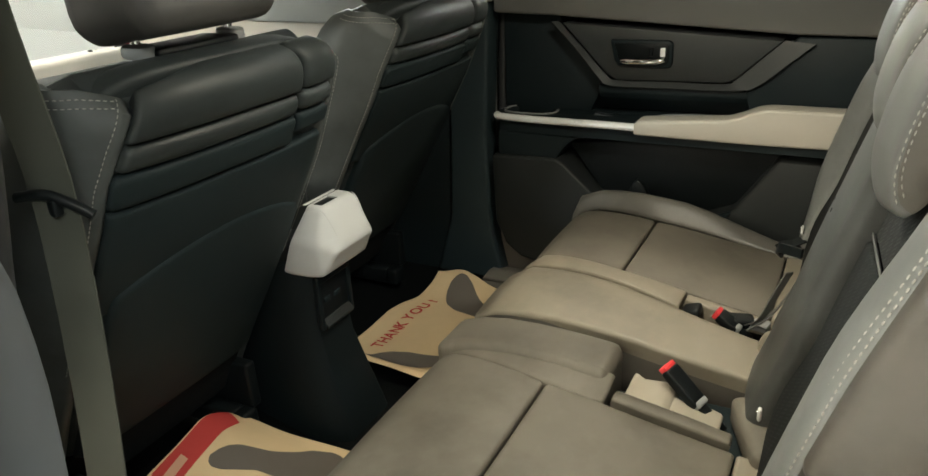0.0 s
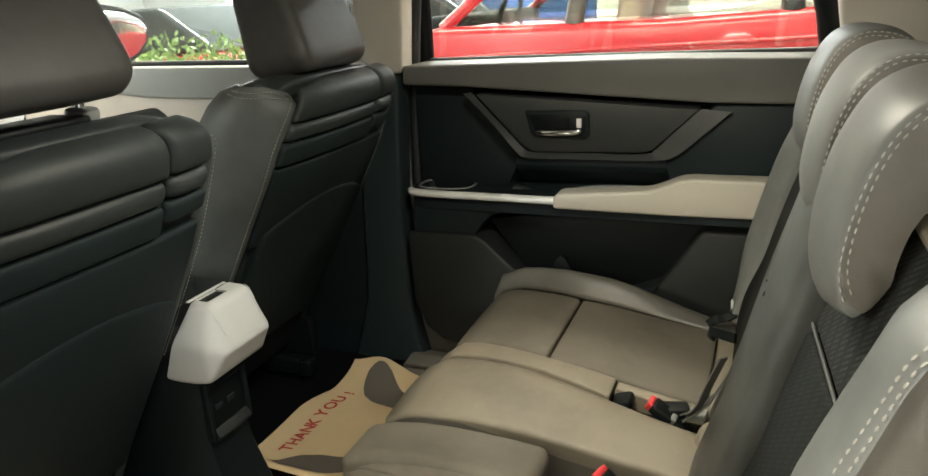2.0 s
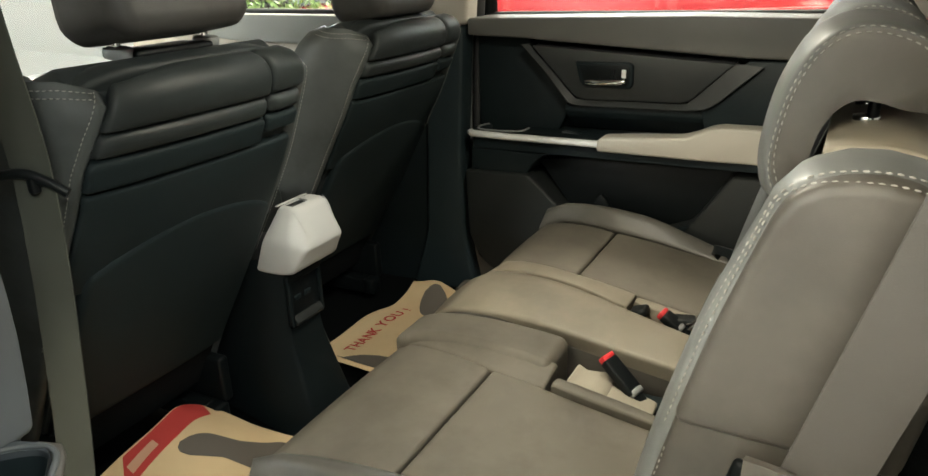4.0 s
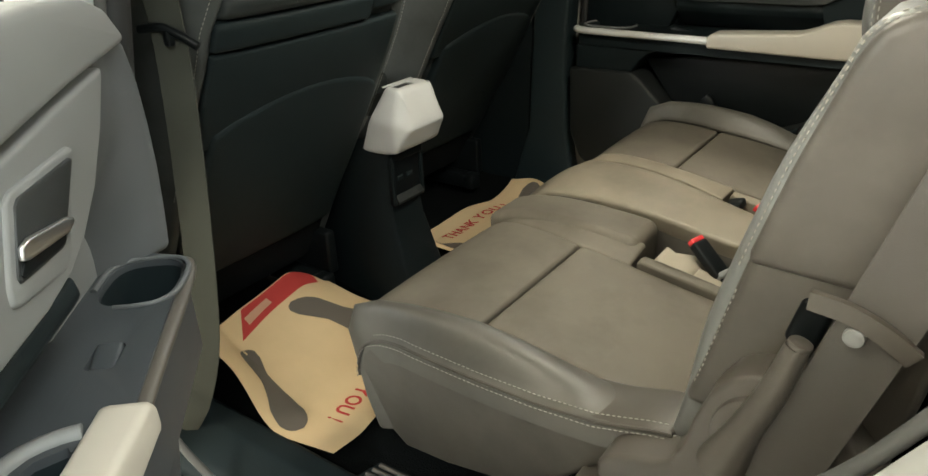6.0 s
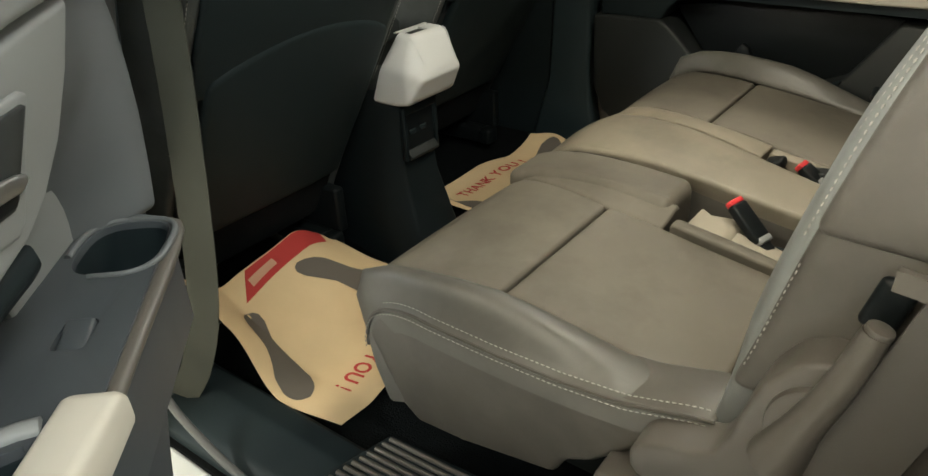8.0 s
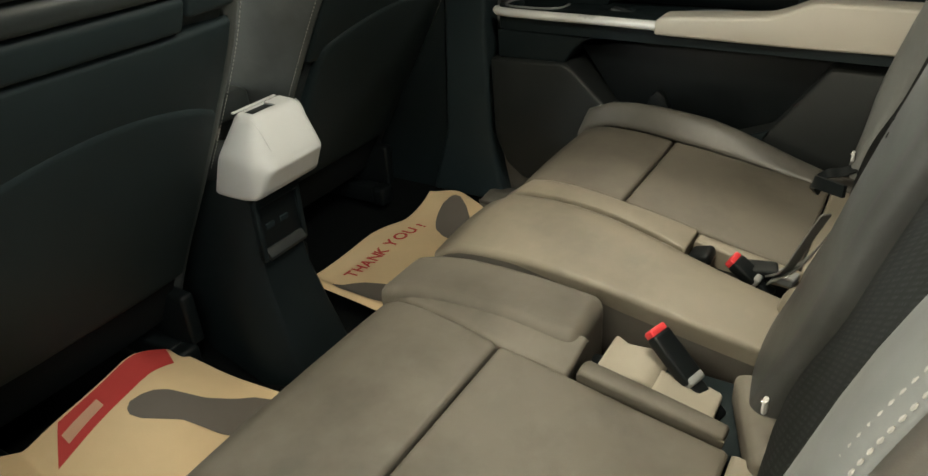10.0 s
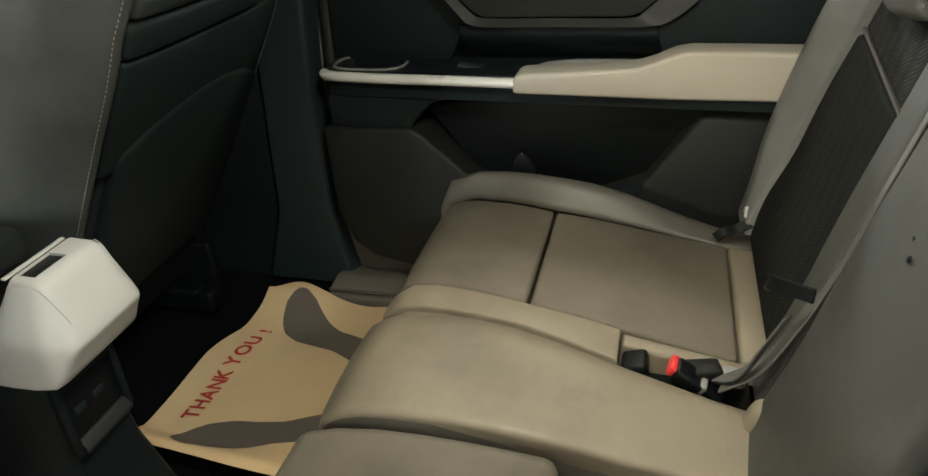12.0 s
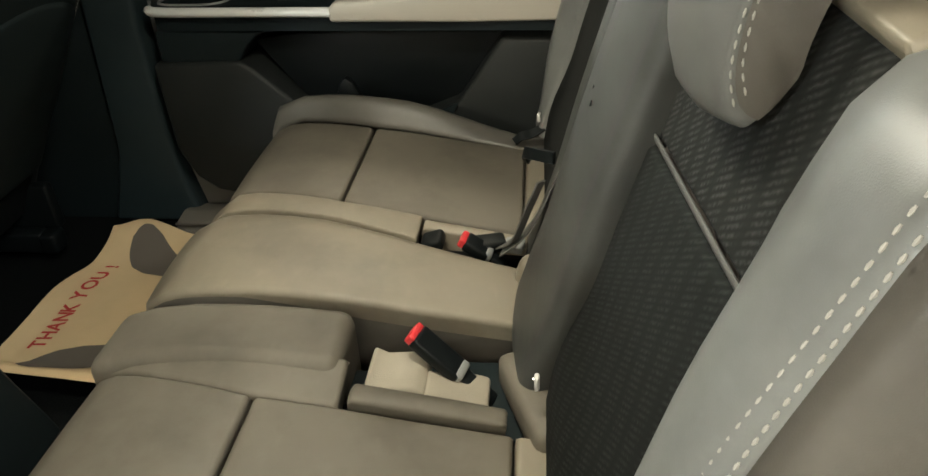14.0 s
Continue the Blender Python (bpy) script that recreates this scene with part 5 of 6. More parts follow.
    prism("pocket_lip", [(-0.03, 0.742), (0.06, 0.70), (0.20, 0.70), (0.312, 0.745), (0.29, 0.70), (0.20, 0.66), (0.06, 0.66), (-0.02, 0.70)], "y", 1.695, 1.712, PLASTIC, d, "lip of the map pocket", bevel=0.005)
    if framed:
        prism("pocket_wedge", [(0.052, 0.745), (0.060, 0.790), (0.076, 0.808), (0.092, 0.796), (0.118, 0.745)], "y", 1.682, 1.704, BLACK, d, "small black wedge standing in the map pocket", bevel=0.004)
    # skin, rubber seal and window
    skin = [(-0.37, 1.262), (-0.38, 0.90), (-0.37, 0.55), (-0.32, 0.40), (0.42, 0.38), (0.56, 0.55), (0.68, 0.85), (0.75, 1.262)]
    prism("skin", skin, "y", 1.865, 1.935, PAINT, d, "white painted door skin", bevel=0.015, seg=3)
    tube("seal", curve([(x, 1.845, z) for x, z in [(-0.362, 1.25), (-0.372, 0.90), (-0.362, 0.58), (-0.30, 0.46), (0.10, 0.43), (0.42, 0.44), (0.55, 0.58), (0.66, 0.85), (0.72, 1.25)]], 50), 0.011, RUBBER, d, "black rubber door seal", n=8)
    frame_pts = curve([(-0.335, 1.87, 1.26), (-0.328, 1.855, 1.40), (-0.310, 1.80, 1.56), (-0.28, 1.79, 1.60), (0.30, 1.79, 1.605), (0.54, 1.80, 1.58), (0.62, 1.845, 1.40), (0.65, 1.87, 1.26)], 40)
    tube("window_frame", frame_pts, 0.028, BLACK, d, "black window frame", n=10, flat=0.8, up=(0, 1, 0))
    pane = prism("window_pane", [(-0.32, 1.262), (-0.315, 1.40), (-0.29, 1.58), (0.50, 1.585), (0.59, 1.40), (0.62, 1.262)], "y", 1.8735, 1.8775, GLASS, d, "clear window pane", bevel=0)
    pane.visible_shadow = False
    tube("belt_seal", [(-0.33, 1.862, 1.262), (0.65, 1.862, 1.262)], 0.010, RUBBER, d, "black window seal", n=8)
    return d


rear_door("door_1", (-0.30, 1.99, 0.0), "closed rear car door, trim coloured dark for its shade, cream armrest pad")
FLIP[0] = True
WARP[0] = lambda v: (v[0] if v[0] > 0.067 else 0.067 + (v[0] - 0.067) * 0.75, v[1], v[2])
hinge = Matrix.Translation((-0.30, 0.05, 0.012)) @ Matrix.Rotation(radians(-48), 4, "Z")
rear_door("door_2", (-0.30, 1.99, 0.0), "open rear car door, trim coloured pale for its light, cream armrest pad", hinge, False)
FLIP[0], WARP[0] = False, None

# far front door, seen past the far front seat
fd = thing("door_3", (-0.9, 1.80, 0.5), "closed front car door with a pale inlay, dark lower trim and grey sill", "car door", "", "structure")
prism("sill_trim", [(-1.75, 1.245), (-1.75, 1.285), (-0.45, 1.268), (-0.45, 1.175), (-1.2, 1.19)], "y", 1.735, 1.80, TRIM_GREY, fd, "pale grey sill trim", bevel=0.008)
prism("upper_trim", [(-1.75, 1.02), (-1.75, 1.245), (-1.2, 1.19), (-0.45, 1.175), (-0.45, 1.00)], "y", 1.760, 1.80, TRIM_BEIGE, fd, "pale front door inlay", bevel=0.006)
prism("lower_trim", [(-1.75, 0.42), (-1.75, 1.018), (-0.45, 0.998), (-0.45, 0.42)], "y", 1.745, 1.80, PLASTIC, fd, "dark lower front door trim", bevel=0.006)
prism("skin", [(-1.80, 0.40), (-1.80, 1.26), (-0.43, 1.262), (-0.43, 0.40)], "y", 1.805, 1.895, PAINT, fd, "white painted door skin", bevel=0.012)
wp = prism("window_pane", [(-1.70, 1.27), (-1.25, 1.60), (-0.47, 1.60), (-0.46, 1.27)], "y", 1.7935, 1.7975, GLASS, fd, "clear window pane", bevel=0)
wp.visible_shadow = False
tube("window_frame", curve([(-1.72, 1.80, 1.27), (-1.45, 1.77, 1.46), (-1.20, 1.745, 1.60), (-0.80, 1.735, 1.615), (-0.46, 1.735, 1.61)], 24), 0.028, BLACK, fd, "black window frame", n=10, up=(0, 1, 0))
tube("belt_seal", [(-1.72, 1.788, 1.288), (-0.45, 1.788, 1.275)], 0.009, RUBBER, fd, "black window seal", n=8)

mir = thing("door_mirror", (-1.75, 2.05, 1.26), "dark-rimmed door mirror outside the far front window", "mirror")
rimpts = [(1.99, 1.44), (2.00, 1.475), (2.12, 1.478), (2.26, 1.458), (2.345, 1.425), (2.375, 1.385), (2.36, 1.325), (2.30, 1.272), (2.20, 1.235), (2.08, 1.225), (2.01, 1.25)]
inner = [(2.165 + (y - 2.165) * 0.86, 1.352 + (z - 1.352) * 0.80) for y, z in rimpts]
prism("housing", rimpts, "x", -1.82, -1.735, PLASTIC, mir, "dark mirror housing", bevel=0.02, seg=4)
prism("mirror_glass", inner, "x", -1.7345, -1.730, CHROME, mir, "mirror glass", bevel=0.001)
prism("shell", [(2.165 + (y - 2.165) * 0.97, 1.352 + (z - 1.352) * 0.97) for y, z in rimpts], "x", -1.93, -1.824, PAINT, mir, "white painted shell", bevel=0.035, seg=4)
rbox("foot", (-1.80, 1.96, 1.265), (0.08, 0.16, 0.04), 0.008, BLACK, mir, "black mirror foot")

# pillars between the doors
def pillar(name, m, label, leaning=False, dy=0.0):
    p = thing(name, (-0.40, m(1.75), 0.43), label, "pillar", "", "structure")
    a, b = sorted((m(1.725 - dy), m(1.795 - dy)))
    rear_edge = [(-0.40, 0.43), (-0.385, 0.55), (-0.362, 0.66), (-0.335, 0.90)] if leaning else [(-0.33, 0.43), (-0.355, 0.55), (-0.368, 0.66), (-0.368, 0.90)]
    if leaning:
        upper = [(-0.40, 1.60), (-0.44, 1.230), (-0.240, 1.230), (-0.185, 1.43), (-0.150, 1.60)]
        lower = [(-0.44, 1.228), (-0.50, 0.62), (-0.56, 0.43)] + rear_edge + [(-0.240, 1.228)]
        a, b = 0.285, 0.318
    else:
        upper = [(-0.455, 1.60), (-0.465, 1.245), (-0.335, 1.245), (-0.305, 1.60)]
        lower = [(-0.465, 1.243), (-0.50, 0.62), (-0.56, 0.43)] + rear_edge + [(-0.345, 1.243)]
    prism("upper_trim", upper, "y", a, b, TRIM_BEIGE, p, "beige upper pillar trim", bevel=0.012, seg=3)
    prism("lower_trim", lower, "y", a - 0.004, b, PLASTIC_PI, p, "dark lower pillar trim", bevel=0.012, seg=3)
    return p


pillar("pillar_1", lambda y: y, "B-pillar with dark lower and beige upper trim")
pf = bpy.data.objects["pillar_1"]
prism("outer_post", [(-0.47, 1.60), (-0.50, 0.35), (-0.372, 0.35), (-0.380, 0.90), (-0.372, 1.20), (-0.33, 1.60)], "y", 1.80, 1.93, PAINT, pf, "white painted outer post", bevel=0.012)
tube("door_seal", curve([(-0.300, 1.812, 1.60), (-0.338, 1.812, 1.25), (-0.350, 1.80, 0.90), (-0.350, 1.79, 0.66), (-0.325, 1.78, 0.575), (-0.27, 1.77, 0.518), (-0.17, 1.765, 0.492), (0.05, 1.765, 0.482), (0.30, 1.765, 0.482)], 60), 0.014, RUBBER, pf, "black rubber seal round the door opening", n=10)
tagged(prism("rocker_far", [(-1.8, 0.28), (-1.8, 0.42), (0.60, 0.42), (0.70, 0.28)], "y", 1.792, 1.90, PAINT, None, "", bevel=0.012), "white painted rocker panel under the far doors", "body panel", kind="structure")
tagged(prism("sill_riser", [(-0.60, 0.42), (-0.60, 0.56), (-0.33, 0.57), (-0.26, 0.515), (-0.12, 0.49), (0.45, 0.485), (0.45, 0.42)], "y", 1.772, 1.80, PLASTIC_KP, None, "", bevel=0.006), "taupe plastic riser behind the far sill", "sill trim", kind="structure")
pn = pillar("pillar_2", lambda y: 2 * MID - y, "B-pillar beside the open door, dark below and beige above", True, 0.03)
prism("outer_post", [(-0.40, 1.60), (-0.46, 1.20), (-0.50, 0.40), (-0.41, 0.40), (-0.39, 0.60), (-0.30, 0.95), (-0.190, 1.22), (-0.130, 1.60)], "y", 0.165, 0.245, PAINT, pn, "white painted outer post", bevel=0.012)
tube("upper_seal", curve([(-0.118, 0.266, 1.61), (-0.150, 0.264, 1.42), (-0.186, 0.263, 1.25), (-0.250, 0.262, 1.05)], 20), 0.019, RUBBER, pn, "black rubber seal up the pillar", n=10)
tube("door_seal", curve([(-0.118, 0.245, 1.62), (-0.180, 0.243, 1.25), (-0.290, 0.238, 0.95), (-0.335, 0.238, 0.66), (-0.300, 0.24, 0.545), (-0.23, 0.245, 0.485), (-0.15, 0.248, 0.452), (0.0, 0.248, 0.434), (0.22, 0.246, 0.425), (0.40, 0.246, 0.50), (0.50, 0.247, 0.64), (0.574, 0.25, 0.784), (0.64, 0.25, 0.897), (0.70, 0.252, 0.985), (0.80, 0.26, 1.20), (0.80, 0.285, 1.50), (0.74, 0.30, 1.63)], 110), 0.007, SEAL_GREY, pn, "grey rubber seal round the door opening", n=10)
fb = thing("seat_belt", (-0.23, 0.35, 0.45), "grey front seat-belt webbing hanging on the pillar with a black clip", "seat belt")
strap("webbing", curve([(-0.262, 0.345, 1.60), (-0.252, 0.352, 1.36), (-0.240, 0.358, 1.17), (-0.254, 0.345, 0.90), (-0.276, 0.328, 0.68), (-0.318, 0.312, 0.55), (-0.37, 0.300, 0.47)], 30), 0.050, 0.003, (0.85, 0.5, 0), BELT_DK, fb)
clip = tube("clip", curve([(-0.270, 0.335, 1.183), (-0.240, 0.349, 1.185), (-0.215, 0.362, 1.172), (-0.198, 0.372, 1.158)], 10), 0.0065, BLACK, fb, "black plastic belt clip", n=10)
rbox("clip_tooth", (-0.232, 0.352, 1.170), (0.012, 0.012, 0.020), 0.003, BLACK, clip)

# floor, sills and wheel-arch trim
tagged(prism("floor", [(-1.8, 0.24), (1.75, 0.24), (1.75, 1.84), (-1.8, 1.84)], "z", 0.38, 0.425, CARPET, None, "", bevel=0), "black carpet of the car floor", "floor", kind="structure")
for nm, m, lab in (("sill_1", lambda y: y, "taupe plastic sill trim along the far door"), ("sill_2", lambda y: 2 * MID - y, "dark plastic sill trim along the open door")):
    st = thing(nm, (0.0, m(1.70), 0.43), lab, "sill trim", "", "structure")
    pts = [(m(y), z) for y, z in ((1.640, 0.40), (1.640, 0.452), (1.655, 0.470), (1.70, 0.476), (1.765, 0.458), (1.79, 0.44), (1.79, 0.36))]
    prism("sill_cover", pts, "x", -0.60 if "2" in nm else -0.365, 0.44, PLASTIC if "2" in nm else PLASTIC_KP, st, bevel=0.006, seg=3)
    if "2" in nm:
        base = prism("scuff_plate", [(-0.028, 0.305), (0.002, 0.425), (0.36, 0.448), (0.36, 0.30), (0.06, 0.292)], "z", 0.440, 0.4835, PLASTIC, st, "ribbed scuff plate", bevel=0.006)
        for k in range(9):
            y = 0.307 + 0.0135 * k
            tube("rib", [(-0.014 + 0.003 * k, y, 0.4845), (0.355, y + 0.012, 0.4845)], 0.0042, PLASTIC_BR, base, n=8)
    else:
        tube("kick_line", [(-0.36, 1.642, 0.47), (0.4, 1.642, 0.47)], 0.004, PLASTIC_BR, st, n=6)
tagged(prism("rocker", [(-1.8, 0.30), (-1.8, 0.405), (-0.40, 0.405), (-0.33, 0.425), (0.20, 0.412), (0.38, 0.455), (0.38, 0.30)], "y", 0.10, 0.242, PAINT, None, "", bevel=0.012, seg=3), "white painted rocker panel under the door opening", "body panel", kind="structure")
quarter = [(0.33, 0.28), (0.40, 0.46), (0.467, 0.58), (0.537, 0.72), (0.606, 0.835), (0.672, 0.925), (0.76, 1.08), (0.81, 1.25), (1.75, 1.27), (1.78, 0.45), (1.6, 0.35), (1.45, 0.55), (1.20, 0.64), (0.95, 0.58), (0.80, 0.40), (0.72, 0.28)]
qp = thing("quarter_panel", (0.9, 0.18, 0.3), "white painted rear quarter panel with wheel arch beside the door opening", "body panel", "", "structure")
prism("skin", quarter, "y", 0.10, 0.240, PAINT, qp, bevel=0)
prism("inner_trim", [(0.53, 0.43), (0.60, 0.70), (0.74, 0.96), (0.84, 1.24), (1.70, 1.26), (1.70, 0.43)], "y", 0.30, 0.34, BLACK, qp, "black inner wheel-arch lining", bevel=0.01)
prism("far_trim", [(0.50, 0.43), (0.60, 0.70), (0.70, 0.96), (0.76, 1.26), (1.70, 1.26), (1.70, 0.43)], "y", 1.70, 1.74, PLASTIC, qp, "dark far quarter trim", bevel=0.01)
prism("far_skin", [(0.62, 0.30), (0.80, 1.26), (1.75, 1.26), (1.78, 0.40)], "y", 1.80, 1.90, PAINT, qp, bevel=0.02)
for nm, ya, yb in (("c_pillar_1", 1.72, 1.78), ("c_pillar_2", 0.26, 0.32)):
    tagged(prism(nm, [(0.66 + (0.3 if "2" in nm else 0), 1.26), (0.60 + (0.3 if "2" in nm else 0), 1.62), (1.25, 1.62), (1.25, 1.26)], "y", ya, yb, TRIM_BEIGE if "1" in nm else BLACK, None, "", bevel=0.015, seg=3), "rear pillar trim above the quarter panel", "pillar", kind="structure")
tagged(rbox("ceiling", (0.1, MID, 1.645), (3.0, 1.44, 0.04), 0.012, HEADLINER, None), "pale cloth headliner of the car", "headliner", kind="structure")
# unseen lamp body, added to go with the light above the bench
lamp = thing("assumed_roof_lamp", (0.26, 0.94, 1.60), "assumed roof lamp on the pale headliner, out of view", "lamp")
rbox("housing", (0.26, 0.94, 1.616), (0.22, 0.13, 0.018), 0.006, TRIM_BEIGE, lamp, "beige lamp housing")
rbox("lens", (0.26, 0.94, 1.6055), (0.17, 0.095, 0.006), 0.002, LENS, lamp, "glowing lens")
tagged(rbox("roof", (0.1, MID, 1.69), (3.2, 1.50, 0.035), 0.015, PAINT, None), "white painted car roof", "roof", kind="structure")
tg = thing("tailgate", (1.75, MID, 0.4), "white painted tailgate with dark inner trim and rear window", "tailgate", "", "structure")
rbox("inner_trim", (1.73, MID, 0.83), (0.04, 1.42, 0.86), 0.02, PLASTIC, tg, "dark inner trim")
rbox("skin", (1.785, MID, 0.82), (0.06, 1.56, 0.92), 0.025, PAINT, tg, "white painted skin")
rg = mesh_part("rear_window", [(1.78, 0.34, 1.28), (1.78, 1.70, 1.28), (1.66, 1.68, 1.67), (1.66, 0.36, 1.67)], [(0, 1, 2, 3)], GLASS, tg, "rear window")
rg.visible_shadow = False
tagged(rbox("luggage_floor", (1.2, MID, 0.62), (0.98, 1.36, 0.36), 0.02, CARPET, None), "dark carpeted luggage floor behind the bench", "luggage floor", kind="structure")
dash = thing("dashboard", (-1.50, MID, 0.45), "dark dashboard across the front of the cabin", "dashboard", "", "structure")
rbox("dash_top", (-1.58, MID, 0.98), (0.42, 1.40, 0.16), 0.05, PLASTIC, dash, cuts=2, seg=4)
rbox("dash_lower", (-1.66, MID, 0.70), (0.22, 1.40, 0.50), 0.03, PLASTIC, dash)
# the rest of the body, which closes the cabin in front and carries it
nose = thing("car_front", (-2.3, MID, 0.3), "white painted front end of the car with its windscreen", "car body", "", "structure")
prism("bonnet", [(-2.95, 0.35), (-3.0, 0.72), (-2.85, 0.86), (-2.3, 1.0), (-1.83, 1.10), (-1.80, 0.42), (-1.95, 0.35)], "y", 0.16, 1.88, PAINT, nose, "white painted bonnet and wings", bevel=0.03, seg=3)
ws = mesh_part("windscreen", [(-1.80, 0.25, 1.11), (-1.80, 1.79, 1.11), (-1.32, 1.70, 1.66), (-1.32, 0.34, 1.66)], [(0, 1, 2, 3)], GLASS, nose, "sloping windscreen")
ws.visible_shadow = False
tagged(rbox("underbody", (-0.1, MID, 0.31), (3.5, 1.5, 0.12), 0.02, BLACK, None), "black underbody of the car", "underbody", kind="structure")
for x in (-2.25, 1.12):
    for y, sgn in ((0.24, -1), (1.80, 1)):
        road_wheel = thing("road_wheel", (x, y, 0.0), "black tyre on a silver rim under the car", "wheel", "road wheels")
        disc("tyre", (x, y, 0.335), 0.335, 0.21, (0, 1, 0), TYRE, road_wheel, "black tyre", n=40, bevel=0.03)
        disc("rim", (x, y + sgn * 0.10, 0.335), 0.22, 0.03, (0, sgn, 0), SILVER, road_wheel, "silver rim", n=32, bevel=0.008)
nf = thing("door_4", (-0.9, 0.24, 0.5), "closed front car door beside the open rear door", "car door", "", "structure")
prism("door_panel", [(-1.75, 0.50), (-1.75, 1.245), (-0.50, 1.235), (-0.50, 0.50)], "y", 0.24, 0.29, PLASTIC, nf, "dark front door trim", bevel=0.006)
prism("skin", [(-1.80, 0.40), (-1.80, 1.25), (-0.49, 1.25), (-0.49, 0.40)], "y", 0.145, 0.235, PAINT, nf, "white painted door skin", bevel=0.012)
tube("window_frame", curve([(-1.72, 0.24, 1.26), (-1.45, 0.27, 1.46), (-1.20, 0.295, 1.60), (-0.80, 0.305, 1.615), (-0.50, 0.305, 1.61), (-0.485, 0.26, 1.40), (-0.49, 0.24, 1.25)], 34), 0.026, BLACK, nf, "black window frame", n=10, up=(0, 1, 0))

# ---------------------------------------------------------------- paper floor mats
def paper_mat_thing(label, M, width, length, start, run, band_corners, badge_corners):
    """A printed kraft sheet: M(a, b) gives the place of its point a across and b along."""
    sheet = thing("paper_floor_mat", M(0, 0), label, "floor mat", "paper mats")
    n = 34
    verts, faces = [], []
    for i in range(n + 1):
        for j in range(n + 1):
            p = M((i / n - 0.5) * width, (j / n - 0.5) * length)
            verts.append(p)
    for v in list(verts):
        verts.append((v[0], v[1], v[2] - 0.0008))
    N = (n + 1) ** 2
    for i in range(n):
        for j in range(n):
            q = [i * (n + 1) + j, (i + 1) * (n + 1) + j, (i + 1) * (n + 1) + j + 1, i * (n + 1) + j + 1]
            faces += [q, [k + N for k in q[::-1]]]
    rim = [i * (n + 1) for i in range(n + 1)] + [n * (n + 1) + j for j in range(1, n + 1)] + [i * (n + 1) + n for i in range(n - 1, -1, -1)] + [j for j in range(n - 1, 0, -1)]
    for a, b in zip(rim, rim[1:] + rim[:1]):
        faces.append((a, a + N, b + N, b))
    mesh_part("sheet", verts, faces, KRAFT, sheet, "creased kraft paper", 60)

    def lay(name, pts, quads, mat, lab):
        out = []
        for a, b in pts:
            p, e = np.array(M(a, b)), 0.004
            nrm = np.cross(np.array(M(a + e, b)) - p, np.array(M(a, b + e)) - p)
            nrm /= np.linalg.norm(nrm)
            if nrm[2] < 0:
                nrm = -nrm
            out.append(p + nrm * 0.0012)
        return mesh_part(name, out, quads, mat, sheet, lab, 60)

    def sole(side):
        """A shoe print: heel, waist and ball along b."""
        pts, quads, k, w = [], [], 40, 8
        for i in range(k + 1):
            t = i / k
            b = start + run * t
            half = float(np.interp(t, [0, 0.02, 0.07, 0.16, 0.28, 0.42, 0.58, 0.72, 0.86, 0.94, 0.985, 1], [0.001, 0.016, 0.029, 0.035, 0.032, 0.029, 0.039, 0.049, 0.047, 0.035, 0.018, 0.001]))
            mid = -side * (0.085 + 0.115 * t)
            for j in range(w + 1):
                pts.append((mid + half * (2 * j / w - 1), b))
        for i in range(k):
            for j in range(w):
                quads.append((i * (w + 1) + j, (i + 1) * (w + 1) + j, (i + 1) * (w + 1) + j + 1, i * (w + 1) + j + 1))
        lay("shoe_print", pts, quads, PRINT_GREY, "grey printed shoe sole")
    sole(1)
    sole(-1)

    def quad(name, corners, mat, lab, k=14):
        pts, quads = [], []
        c = [np.array(q) for q in corners]
        for i in range(k + 1):
            for j in range(k + 1):
                u, v = i / k, j / k
                pts.append(tuple((c[0] * (1 - u) + c[1] * u) * (1 - v) + (c[3] * (1 - u) + c[2] * u) * v))
        for i in range(k):
            for j in range(k):
                quads.append((i * (k + 1) + j, (i + 1) * (k + 1) + j, (i + 1) * (k + 1) + j + 1, i * (k + 1) + j + 1))
        return lay(name, pts, quads, mat, lab)
    # red band across the toe end with a pale badge bar
    h = length / 2
    quad("red_band", band_corners, PRINT_RED, "red printed band")
    plate = quad("badge_bar", badge_corners, PRINT_PALE, "pale badge bar")
    for v in plate.data.vertices:
        v.co.z += 0.0008
    # the greeting along the other end
    cu = bpy.data.curves.new("greeting", "FONT")
    cu.size, cu.align_x, cu.space_character = 0.046, "LEFT", 1.0
    cu.offset = 0.0012
    pen = -0.132
    for ch, step in zip("THANK YOU !", (0.0335, 0.037, 0.036, 0.036, 0.035, 0.016, 0.037, 0.042, 0.042, 0.010, 0.02)):
        if ch != " ":
            cu.body = ch
            tmp = bpy.data.objects.new("greeting", cu)
            me = bpy.data.meshes.new_from_object(tmp)
            pts = [(pen + v.co.x * 0.86, h - 0.078 + v.co.y) for v in me.vertices]
            lay("letter", pts, [tuple(p.vertices) for p in me.polygons], PRINT_RED, "red printed letter")
            bpy.data.objects.remove(tmp)
        pen += step * 0.80


